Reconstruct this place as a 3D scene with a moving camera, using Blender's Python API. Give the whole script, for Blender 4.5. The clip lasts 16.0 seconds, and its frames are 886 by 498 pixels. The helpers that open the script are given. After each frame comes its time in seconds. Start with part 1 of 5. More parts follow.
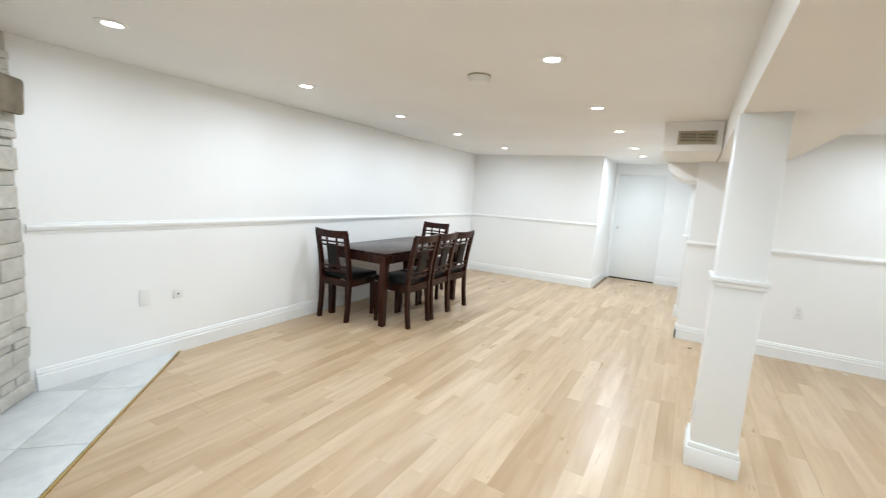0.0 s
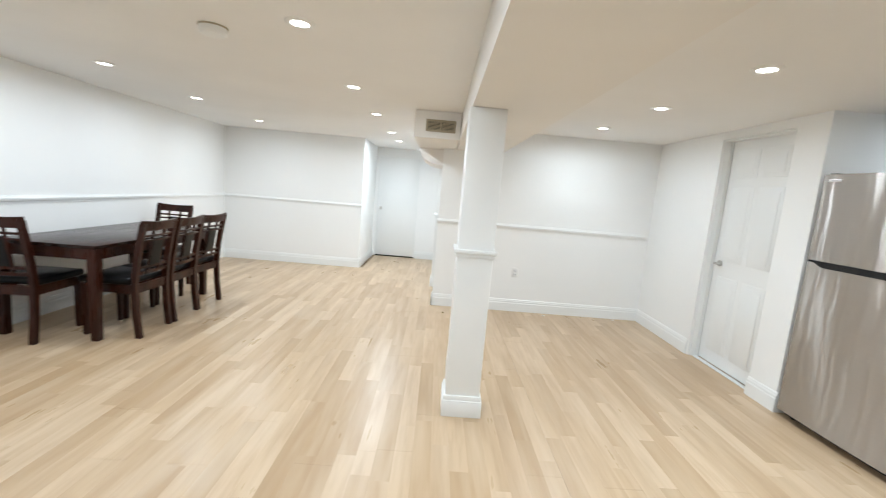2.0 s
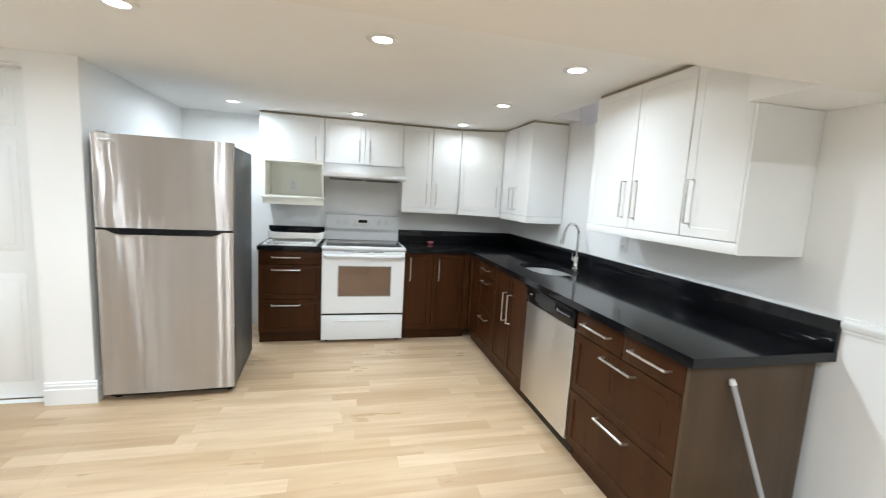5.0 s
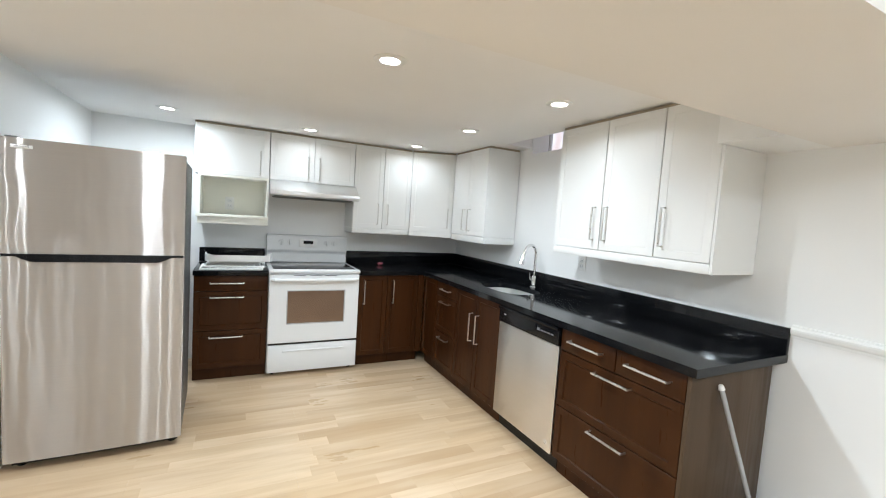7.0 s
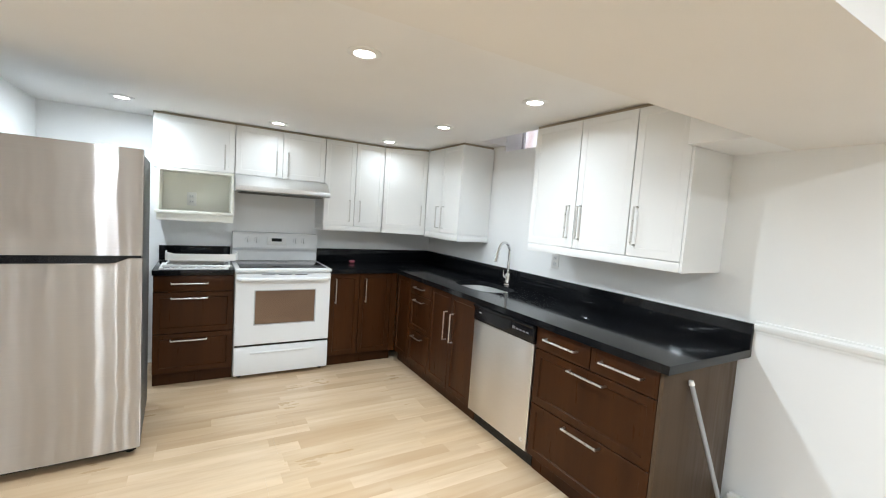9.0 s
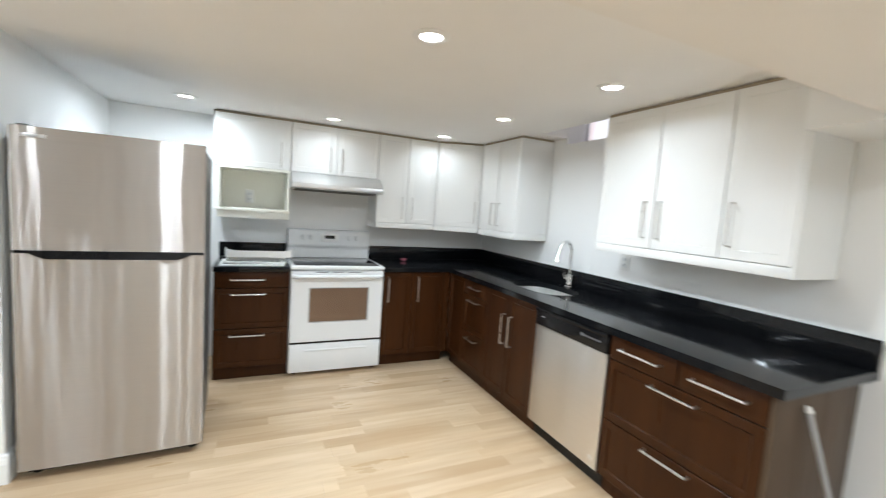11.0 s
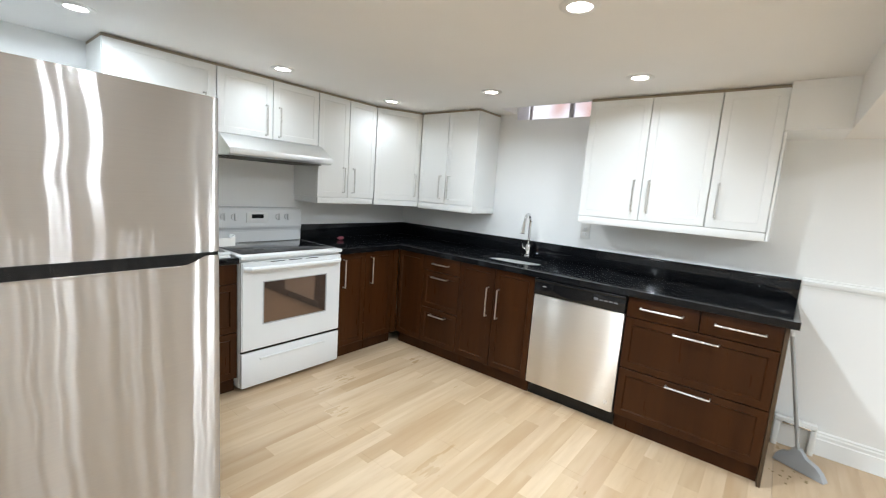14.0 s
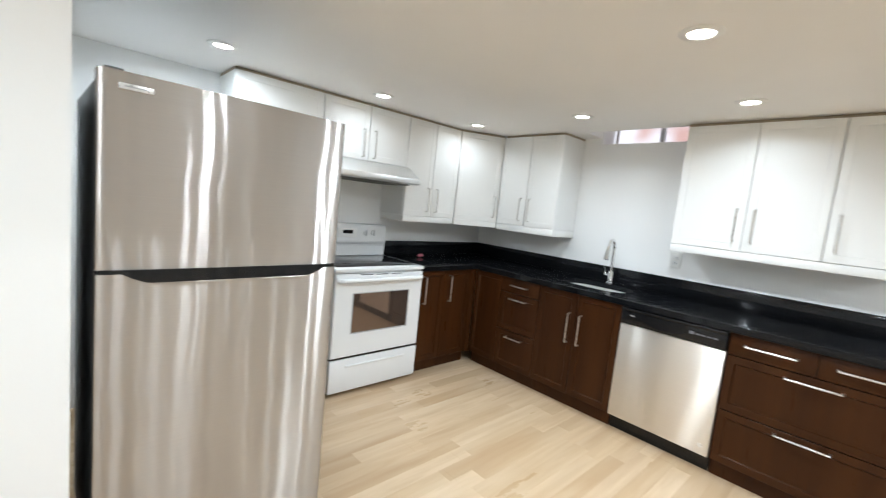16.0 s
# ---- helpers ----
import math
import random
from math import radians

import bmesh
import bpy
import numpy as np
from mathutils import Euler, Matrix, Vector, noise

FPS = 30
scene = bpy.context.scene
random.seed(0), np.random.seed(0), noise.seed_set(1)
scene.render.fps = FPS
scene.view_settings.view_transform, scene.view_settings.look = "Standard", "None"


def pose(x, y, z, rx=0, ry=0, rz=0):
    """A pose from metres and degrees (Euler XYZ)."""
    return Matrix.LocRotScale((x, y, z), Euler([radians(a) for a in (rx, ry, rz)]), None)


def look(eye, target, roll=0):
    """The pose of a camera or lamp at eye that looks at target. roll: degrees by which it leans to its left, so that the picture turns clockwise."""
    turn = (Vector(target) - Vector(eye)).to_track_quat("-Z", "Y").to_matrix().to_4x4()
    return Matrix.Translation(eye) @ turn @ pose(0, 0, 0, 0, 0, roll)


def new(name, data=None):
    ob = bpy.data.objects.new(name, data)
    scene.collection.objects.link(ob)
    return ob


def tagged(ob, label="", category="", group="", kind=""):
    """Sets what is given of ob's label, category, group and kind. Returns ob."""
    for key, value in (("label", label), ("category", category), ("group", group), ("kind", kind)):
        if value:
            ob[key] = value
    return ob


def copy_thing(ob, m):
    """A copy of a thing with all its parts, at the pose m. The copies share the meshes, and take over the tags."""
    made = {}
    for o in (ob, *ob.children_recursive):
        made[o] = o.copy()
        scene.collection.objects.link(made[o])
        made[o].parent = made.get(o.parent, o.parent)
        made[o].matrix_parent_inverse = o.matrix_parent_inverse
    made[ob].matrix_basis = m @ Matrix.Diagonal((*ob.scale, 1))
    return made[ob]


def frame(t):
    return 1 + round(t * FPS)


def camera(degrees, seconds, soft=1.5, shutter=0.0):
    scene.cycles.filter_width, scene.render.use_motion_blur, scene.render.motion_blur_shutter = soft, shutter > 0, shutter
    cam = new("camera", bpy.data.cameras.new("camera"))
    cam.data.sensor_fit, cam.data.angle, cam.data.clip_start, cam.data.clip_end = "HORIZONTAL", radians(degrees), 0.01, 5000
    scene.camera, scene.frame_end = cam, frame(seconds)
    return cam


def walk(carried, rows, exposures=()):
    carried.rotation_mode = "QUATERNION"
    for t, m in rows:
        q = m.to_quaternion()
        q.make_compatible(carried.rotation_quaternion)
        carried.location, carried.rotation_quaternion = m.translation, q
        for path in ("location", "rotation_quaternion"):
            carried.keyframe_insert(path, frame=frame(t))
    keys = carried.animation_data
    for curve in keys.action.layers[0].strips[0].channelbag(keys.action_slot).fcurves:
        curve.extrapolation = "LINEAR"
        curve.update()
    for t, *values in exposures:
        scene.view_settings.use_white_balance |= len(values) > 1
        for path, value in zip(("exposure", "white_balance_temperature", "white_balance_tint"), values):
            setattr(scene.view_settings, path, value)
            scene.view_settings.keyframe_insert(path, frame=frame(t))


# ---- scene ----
cam = camera(93.7, 16.0, soft=1.1, shutter=0.4)
PATH = [
    (0, (0.328, 0.283, 1.377), (-0.666, 1.998, 1.11), 3.6),
    (0.5, (0.362, 0.267, 1.376), (-0.433, 2.088, 1.145), 3.4),
    (1, (0.386, 0.272, 1.377), (-0.182, 2.177, 1.16), 3.6),
    (1.5, (0.387, 0.287, 1.377), (0.107, 2.251, 1.127), 4.2),
    (2, (0.347, 0.395, 1.369), (0.388, 2.376, 1.093), 4.8),
    (2.5, (0.197, 0.672, 1.382), (0.592, 2.616, 1.13), 4.6),
    (3, (0.051, 0.937, 1.372), (1.038, 2.657, 1.11), 4.1),
    (3.5, (-0.066, 1.183, 1.388), (1.47, 2.431, 1.101), 4.2),
    (4, (-0.064, 1.412, 1.417), (1.762, 2.182, 1.147), 3.0),
    (4.5, (-0.061, 1.557, 1.406), (1.925, 1.618, 1.173), 3.0),
    (5, (-0.054, 1.678, 1.427), (1.872, 1.205, 1.17), 3.2),
    (5.2, (-0.028, 1.744, 1.432), (1.875, 1.186, 1.18), 3.7),
    (7.5, (0.131, 2.14, 1.427), (1.91, 1.237, 1.29), 3.6),
    (8, (0.132, 2.161, 1.424), (1.944, 1.323, 1.295), 3.3),
    (8.5, (0.143, 2.114, 1.433), (1.906, 1.18, 1.29), 4.0),
    (8.7, (0.156, 2.104, 1.443), (1.873, 1.091, 1.286), 4.0),
    (10.8, (0.268, 2.142, 1.426), (2.015, 1.183, 1.25), 3.9),
    (11, (0.351, 2.131, 1.434), (2.161, 1.299, 1.249), 4.0),
    (11.5, (0.528, 2.181, 1.448), (2.44, 1.636, 1.229), 4.8),
    (12, (0.754, 2.318, 1.418), (2.676, 1.824, 1.164), 5.3),
    (12.5, (0.956, 2.496, 1.416), (2.832, 1.857, 1.143), 5.9),
    (13, (1.194, 2.657, 1.418), (2.93, 1.707, 1.128), 4.7),
    (13.5, (1.298, 2.856, 1.406), (2.744, 1.498, 1.151), 4.8),
    (14, (1.245, 3.049, 1.412), (2.482, 1.503, 1.129), 4.1),
    (14.5, (1.241, 3.14, 1.417), (2.427, 1.547, 1.188), 3.8),
    (15, (1.248, 3.155, 1.411), (2.447, 1.566, 1.22), 3.9),
    (15.5, (1.248, 3.188, 1.395), (2.526, 1.661, 1.212), 4.6),
    (16, (1.35, 3.201, 1.403), (2.801, 1.841, 1.192), 5.8),
]
walk(cam, [(t, look(eye, target, roll)) for t, eye, target, roll in PATH],
     [(0.0, 0.10), (1.0, 0.08), (2.5, 0.08), (3.5, 0.14), (5.0, 0.32), (16.0, 0.32)])

# ---- light and exposure ----
world = bpy.data.worlds.new("sky")
scene.world = world
world.use_nodes = True
sky = world.node_tree.nodes.new("ShaderNodeTexSky")
sky.sky_type, sky.sun_disc = "NISHITA", False
sky.sun_elevation, sky.sun_rotation = radians(40), radians(200)
world.node_tree.links.new(sky.outputs[0], world.node_tree.nodes["Background"].inputs[0])
world.node_tree.nodes["Background"].inputs[1].default_value = 0.1
LAMP_WATTS, LAMP_COLOR = 9.3, (0.872, 1.0, 1.115)


# ---- materials ----
class Nodes:
    def __init__(self, name):
        self.mat = bpy.data.materials.new(name)
        self.mat.use_nodes = True
        self.tree = self.mat.node_tree
        self.bsdf = self.tree.nodes["Principled BSDF"]

    def add(self, kind, **inputs):
        node = self.tree.nodes.new("ShaderNode" + kind)
        for key, value in inputs.items():
            self.put(node, key, value)
        return node

    def put(self, node, key, value):
        socket = node.inputs[int(key[1:])] if key[0] == "i" and key[1:].isdigit() else node.inputs[key.replace("_", " ")]
        if isinstance(value, bpy.types.NodeSocket):
            self.tree.links.new(value, socket)
        else:
            socket.default_value = value

    def math(self, op, a, b=0.0):
        node = self.add("Math", i0=a, i1=b)
        node.operation = op
        return node.outputs[0]

    def place(self, scale=(1, 1, 1), world=False):
        if world:
            out = self.add("NewGeometry").outputs["Position"]
        else:
            out = self.add("TexCoord").outputs["Object"]
        return self.add("Mapping", Vector=out, Scale=scale).outputs[0]

    def noise(self, scale, detail=4.0, stretch=(1, 1, 1), world=False, rough=0.55):
        return self.add("TexNoise", Vector=self.place(stretch, world), Scale=scale, Detail=detail, Roughness=rough).outputs["Fac"]

    def ramp(self, fac, *stops):
        node = self.add("ValToRGB", Fac=fac)
        el = node.color_ramp.elements
        while len(el) < len(stops):
            el.new(0.5)
        for e, (p, c) in zip(el, stops):
            e.position, e.color = p, (*c, 1)
        return node.outputs[0]

    def mix(self, fac, a, b, blend="MIX"):
        node = self.add("Mix")
        node.data_type, node.blend_type = "RGBA", blend
        for k, v in ((0, fac), (6, a), (7, b)):
            if isinstance(v, bpy.types.NodeSocket):
                self.tree.links.new(v, node.inputs[k])
            else:
                node.inputs[k].default_value = v if k == 0 else (*v, 1)
        return node.outputs[2]

    def bump(self, height, strength, distance=0.001):
        self.put(self.bsdf, "Normal", self.add("Bump", Height=height, Strength=strength, Distance=distance).outputs[0])

    def set(self, **values):
        for key, value in values.items():
            self.put(self.bsdf, key, value if not (isinstance(value, tuple) and len(value) == 3 and key != "Normal") else (*value, 1))
        return self.mat


def paint(name, color, rough=0.6, grain=120, relief=0.25, wear=0.05):
    n = Nodes(name)
    big = n.noise(1.3, 3, world=True)
    fine = n.noise(grain, 3, world=True)
    low = tuple(c * (1 - wear) for c in color)
    n.set(Base_Color=n.ramp(big, (0.3, low), (0.7, color)), Roughness=rough)
    n.bump(fine, relief, 0.0006)
    return n.mat


def plain(name, color, rough=0.5, metal=0.0, grain=60, vary=0.12, relief=0.1, gloss=0.5):
    n = Nodes(name)
    f = n.noise(grain, 3)
    g = n.noise(4, 2)
    low = tuple(c * (1 - vary) for c in color)
    n.set(Base_Color=n.ramp(g, (0.3, low), (0.7, color)), Metallic=metal, Specular_IOR_Level=gloss,
          Roughness=n.add("MapRange", Value=f, i1=0.3, i2=0.7, i3=rough * 0.85, i4=min(1.0, rough * 1.15)).outputs[0])
    n.bump(f, relief, 0.0004)
    return n.mat


def wood(name, dark, light, rough, axis=2, scale=9.0, coat=0.0, gloss=0.2):
    n = Nodes(name)
    stretch = [1.0, 1.0, 1.0]
    stretch[axis] = 0.07
    a = n.noise(scale, 6, tuple(stretch), rough=0.6)
    b = n.noise(scale * 9, 3, tuple(stretch))
    rnd = n.add("ObjectInfo").outputs["Random"]
    col = n.ramp(a, (0.32, dark), (0.68, light))
    col = n.mix(n.math("MULTIPLY", rnd, 0.18), col, dark)
    n.set(Base_Color=col, Roughness=n.add("MapRange", Value=b, i1=0.3, i2=0.7, i3=rough * 0.8, i4=rough * 1.25).outputs[0], Coat_Weight=coat, Coat_Roughness=0.15, Specular_IOR_Level=gloss)
    n.bump(b, 0.12, 0.0004)
    return n.mat


def floor_wood():
    n = Nodes("oak_laminate")
    sep = n.add("SeparateXYZ", Vector=n.add("NewGeometry").outputs["Position"])
    x, y = sep.outputs[0], sep.outputs[1]
    row = n.math("FLOOR", n.math("DIVIDE", n.math("ADD", x, 3.11), 0.09525))
    off = n.add("TexWhiteNoise")
    off.noise_dimensions = "1D"
    n.put(off, "W", row)
    col = n.math("FLOOR", n.math("DIVIDE", n.math("ADD", n.math("ADD", y, 10.0), n.math("MULTIPLY", off.outputs[0], 3.0)), 0.84))
    cell = n.add("TexWhiteNoise")
    cell.noise_dimensions = "2D"
    n.put(cell, "Vector", n.add("CombineXYZ", i0=row, i1=col).outputs[0])
    tone = cell.outputs[0]
    pos = n.add("CombineXYZ", i0=n.math("MULTIPLY", x, 1.0), i1=n.math("ADD", n.math("MULTIPLY", y, 0.10), n.math("MULTIPLY", tone, 7.0)), i2=tone).outputs[0]
    grain = n.add("TexNoise", Vector=pos, Scale=26.0, Detail=4.0, Roughness=0.55).outputs["Fac"]
    wide = n.add("TexNoise", Vector=pos, Scale=9.0, Detail=2.0, Distortion=0.3).outputs["Fac"]
    rnd = n.add("ObjectInfo").outputs["Random"]
    figure = n.add("TexNoise", Vector=pos, Scale=5.0, Detail=3.0, Distortion=0.3, Roughness=0.5).outputs["Fac"]
    base = n.ramp(tone, (0.0, (0.45, 0.31, 0.18)), (0.35, (0.508, 0.361, 0.22)), (0.7, (0.562, 0.412, 0.262)), (1.0, (0.626, 0.474, 0.319)))
    base = n.mix(n.add("MapRange", Value=grain, i1=0.42, i2=0.78, i3=0.0, i4=0.5).outputs[0], base, (0.391, 0.248, 0.134))
    base = n.mix(n.add("MapRange", Value=figure, i1=0.48, i2=0.72, i3=0.0, i4=0.55).outputs[0], base, (0.401, 0.262, 0.148))
    base = n.mix(n.add("MapRange", Value=wide, i1=0.45, i2=0.8, i3=0.0, i4=0.55).outputs[0], base, (0.701, 0.567, 0.412))
    base = n.mix(n.math("MULTIPLY", rnd, 0.12), base, (0.428, 0.3, 0.182))
    smear = n.noise(2.2, 4, world=True)
    n.set(Base_Color=base, Roughness=n.add("MapRange", Value=n.math("ADD", n.math("MULTIPLY", grain, 0.4), n.math("MULTIPLY", smear, 0.6)), i1=0.3, i2=0.7, i3=0.25, i4=0.39).outputs[0])
    n.bump(grain, 0.05, 0.0004)
    return n.mat


def brushed(name, color, rough, wave, fan):
    """Sheet steel brushed crosswise: the grain fans reflections out upright, shallow dents make them waver."""
    n = Nodes(name)
    sway = n.add("TexNoise", Vector=n.place((2.0, 2.0, 5.0)), Scale=1.0, Detail=2.0).outputs["Fac"]
    across = n.add("SeparateXYZ", Vector=n.place((13.0, 13.0, 1.0))).outputs[1]
    dent = n.add("TexNoise", Vector=n.add("CombineXYZ", i1=n.math("ADD", across, n.math("MULTIPLY", sway, 0.7))).outputs[0], Scale=1.0, Detail=1.0, Roughness=0.4).outputs["Fac"]
    brush = n.noise(3.0, 6, (1, 1, 160), rough=0.7)
    low = tuple(c * 0.94 for c in color)
    t = n.add("Tangent")
    t.direction_type, t.axis = "RADIAL", "Z"
    tone = n.ramp(brush, (0.3, low), (0.7, color))
    relief = n.add("Bump", Height=dent, Strength=wave, Distance=0.0095).outputs[0]
    sharp = n.add("BsdfAnisotropic", Color=tone, Roughness=rough, Anisotropy=fan, Tangent=t.outputs[0], Normal=relief)
    soft = n.add("BsdfAnisotropic", Color=tone, Roughness=0.5, Anisotropy=0.3, Tangent=t.outputs[0])
    both = n.add("MixShader", i0=0.40, i1=sharp.outputs[0], i2=soft.outputs[0])
    n.tree.links.new(both.outputs[0], n.tree.nodes["Material Output"].inputs[0])
    n.tree.nodes.remove(n.bsdf)
    return n.mat


def granite():
    n = Nodes("black_granite")
    v = n.add("TexVoronoi", Vector=n.place(world=True), Scale=420.0).outputs["Color"]
    speck = n.ramp(n.add("SeparateColor", Color=v).outputs[0], (0.0, (0.004, 0.0042, 0.005)), (0.93, (0.007, 0.0077, 0.009)), (1.0, (0.03, 0.03, 0.034)))
    n.set(Base_Color=speck, Roughness=n.add("MapRange", Value=n.noise(3, 4, world=True), i1=0.3, i2=0.7, i3=0.06, i4=0.10).outputs[0], Specular_IOR_Level=0.28)
    return n.mat


def marble_tile():
    n = Nodes("grey_marble_tile")
    a = n.noise(3.0, 8, world=True, rough=0.7)
    b = n.noise(14.0, 5, (1.0, 0.3, 1.0), world=True)
    col = n.ramp(a, (0.3, (0.54, 0.565, 0.575)), (0.55, (0.68, 0.70, 0.70)), (0.75, (0.60, 0.62, 0.63)))
    col = n.mix(n.add("MapRange", Value=b, i1=0.5, i2=0.75, i3=0.0, i4=0.35).outputs[0], col, (0.46, 0.48, 0.50))
    n.set(Base_Color=col, Roughness=0.35)
    return n.mat


def ledge_stone(name, dark, light):
    n = Nodes(name)
    rnd = n.add("ObjectInfo").outputs["Random"]
    a = n.noise(9.0, 8, world=True, rough=0.7)
    b = n.noise(60.0, 5, world=True)
    col = n.ramp(a, (0.3, dark), (0.7, light))
    col = n.mix(n.math("MULTIPLY", rnd, 0.45), col, tuple(c * 0.72 for c in light))
    n.set(Base_Color=col, Roughness=0.85)
    n.bump(n.math("ADD", a, n.math("MULTIPLY", b, 0.5)), 0.7, 0.012)
    return n.mat


def glow(name, color, strength):
    n = Nodes(name)
    n.set(Base_Color=color, Emission_Color=color, Emission_Strength=strength, Roughness=0.4)
    return n.mat


def clear(name, tint=(1, 1, 1), rough=0.0):
    n = Nodes(name)
    n.set(Base_Color=tint, Transmission_Weight=1.0, Roughness=rough, IOR=1.45)
    return n.mat


WALL = paint("white_wall_paint", (0.895, 0.897, 0.885), 0.55, 140, 0.2, 0.02)
CEIL = paint("ceiling_paint", (0.88, 0.868, 0.85), 0.75, 90, 0.35, 0.04)
# Same paint as the ceiling, with the floor's warm bounce tinted in.
CEIL_BOUNCE = paint("ceiling_paint_bounce", (0.86, 0.835, 0.80), 0.7, 90, 0.3, 0.04)
TRIM = paint("white_gloss_trim", (0.86, 0.87, 0.86), 0.3, 70, 0.05, 0.02)
DOORP = paint("white_door_paint", (0.85, 0.86, 0.85), 0.35, 80, 0.08, 0.02)
FLOOR = floor_wood()
SUBFLOOR = plain("dark_underlay", (0.26, 0.18, 0.11), 0.8)
CABW = paint("white_lacquer", (0.83, 0.83, 0.81), 0.36, 40, 0.03, 0.02)
CREAM = plain("cream_melamine", (0.88, 0.87, 0.79), 0.4, vary=0.03)
ESPRESSO = wood("espresso_stained_wood", (0.029, 0.0090, 0.0024), (0.058, 0.0198, 0.0053), 0.34, 2, 7.0, 0.0, 0.16)
# The fronts' stain again, lightened to carry the end panel's grazing sheen.
ESPRESSO_SHEEN = wood("espresso_panel_sheen", (0.062, 0.039, 0.0225), (0.090, 0.059, 0.036), 0.40, 2, 5.0, 0.03, 0.15)
MAHOGANY = wood("dark_cherry_wood", (0.012, 0.0022, 0.0009), (0.046, 0.0095, 0.0036), 0.3, 2, 8.0, 0.05)
TABLETOP = wood("dark_cherry_tabletop", (0.012, 0.0035, 0.0025), (0.028, 0.008, 0.005), 0.24, 1, 6.0, 0.15)
LEATHER = plain("black_leatherette", (0.005, 0.0045, 0.0045), 0.34, grain=220, relief=0.3, gloss=0.18)
STEEL = brushed("brushed_stainless", (0.50, 0.472, 0.444), 0.25, 0.68, 0.82)
STEEL_DW = brushed("brushed_stainless_dishwasher", (0.80, 0.76, 0.71), 0.30, 0.35, 0.7)
STEEL_SINK = plain("satin_stainless", (0.86, 0.86, 0.85), 0.36, 1.0, vary=0.05)
HOODM = plain("hood_metal", (0.80, 0.80, 0.79), 0.36, 1.0, grain=3, vary=0.03, relief=0.0)
CHROME = plain("chrome", (0.78, 0.78, 0.78), 0.07, 1.0, vary=0.02, relief=0.0)
NICKEL = plain("brushed_nickel", (0.68, 0.66, 0.63), 0.30, 1.0, vary=0.05, relief=0.0)
LEVER = plain("satin_nickel_lever", (0.5, 0.49, 0.47), 0.28, 1.0)
DARKGREY = plain("textured_grey_steel", (0.085, 0.09, 0.092), 0.45, 0.2, grain=200, relief=0.3)
BLACKP = plain("black_plastic", (0.007, 0.007, 0.008), 0.2, relief=0.0, gloss=0.35)
# Dark grey metal for the filters under the hood.
FILTER = plain("dark_filter_mesh", (0.14, 0.14, 0.13), 0.5, 0.5)
GREYP = plain("grey_plastic", (0.40, 0.41, 0.42), 0.5)
ENAMEL = plain("white_enamel", (0.80, 0.81, 0.81), 0.14, vary=0.02, relief=0.02)
WHITEP = plain("white_plastic", (0.84, 0.84, 0.82), 0.35, vary=0.04)
GLASSTOP = plain("black_ceramic_glass", (0.02, 0.02, 0.022), 0.06, vary=0.05, relief=0.0)
OVENGLASS = plain("smoked_oven_glass", (0.22, 0.165, 0.135), 0.04, 0.75, vary=0.1, relief=0.0)
GRANITE = granite()
TILE = marble_tile()
GROUT = plain("light_grout", (0.62, 0.63, 0.63), 0.9)
BRASS = plain("brass_strip", (0.62, 0.46, 0.20), 0.3, 1.0)
STONE = ledge_stone("ledge_stone", (0.42, 0.40, 0.35), (0.66, 0.63, 0.57))
MANTEL = ledge_stone("rough_mantel_stone", (0.12, 0.095, 0.06), (0.24, 0.20, 0.14))
MORTAR = plain("mortar", (0.45, 0.44, 0.41), 0.95)
TAN = plain("bare_fibreboard_edge", (0.40, 0.33, 0.24), 0.7)
# Near-black that paints the shade under and behind the doors.
GAPSHADE = plain("gap_shade_black", (0.02, 0.018, 0.015), 0.8)
LENS = glow("lamp_lens", (1.0, 0.97, 0.92), 14.0)
PINK = plain("pink_sponge", (0.78, 0.20, 0.26), 0.8, vary=0.6)
VENTM = plain("beige_vent_metal", (0.40, 0.34, 0.24), 0.5)
VENTD = plain("vent_dark", (0.10, 0.085, 0.06), 0.8)
GLASS = clear("window_glass")
FRAMEW = plain("white_vinyl_frame", (0.62, 0.60, 0.62), 0.4)
LABEL = plain("badge_silver", (0.80, 0.80, 0.80), 0.3, 0.6)
INK = plain("dark_print", (0.15, 0.15, 0.16), 0.6)
CRUMB = plain("crumbs", (0.52, 0.39, 0.22), 0.9, vary=0.5)

# ---- building helpers ----
ORIGIN = {}


def thing(name, at, label, category, group="", kind=""):
    ob = new(name)
    ob.empty_display_size = 0.1
    ob.location = at
    ORIGIN[ob.name] = Matrix.Translation(at)
    return tagged(ob, label, category, group, kind)


def finish(bm, name, material, smooth=0.0):
    me = bpy.data.meshes.new(name)
    bmesh.ops.recalc_face_normals(bm, faces=bm.faces[:])
    bm.to_mesh(me)
    bm.free()
    me.materials.append(material)
    if smooth:
        for p in me.polygons:
            p.use_smooth = True
        me.set_sharp_from_angle(angle=radians(smooth))
    return me


def part(name, bm, material, parent, label="", smooth=35.0):
    """Links a bmesh in world metres as one mesh under a thing or a part."""
    me = finish(bm, name, material, smooth)
    m = ORIGIN[parent.name]
    me.transform(m.inverted())
    ob = new(name, me)
    ob.parent = parent
    ORIGIN[ob.name] = m
    if label:
        ob["label"] = label
    return ob


def solid(name, bm, material, label, category, kind="", group="", smooth=35.0):
    ob = new(name, finish(bm, name, material, smooth))
    ORIGIN[ob.name] = Matrix()
    return tagged(ob, label, category, group, kind)


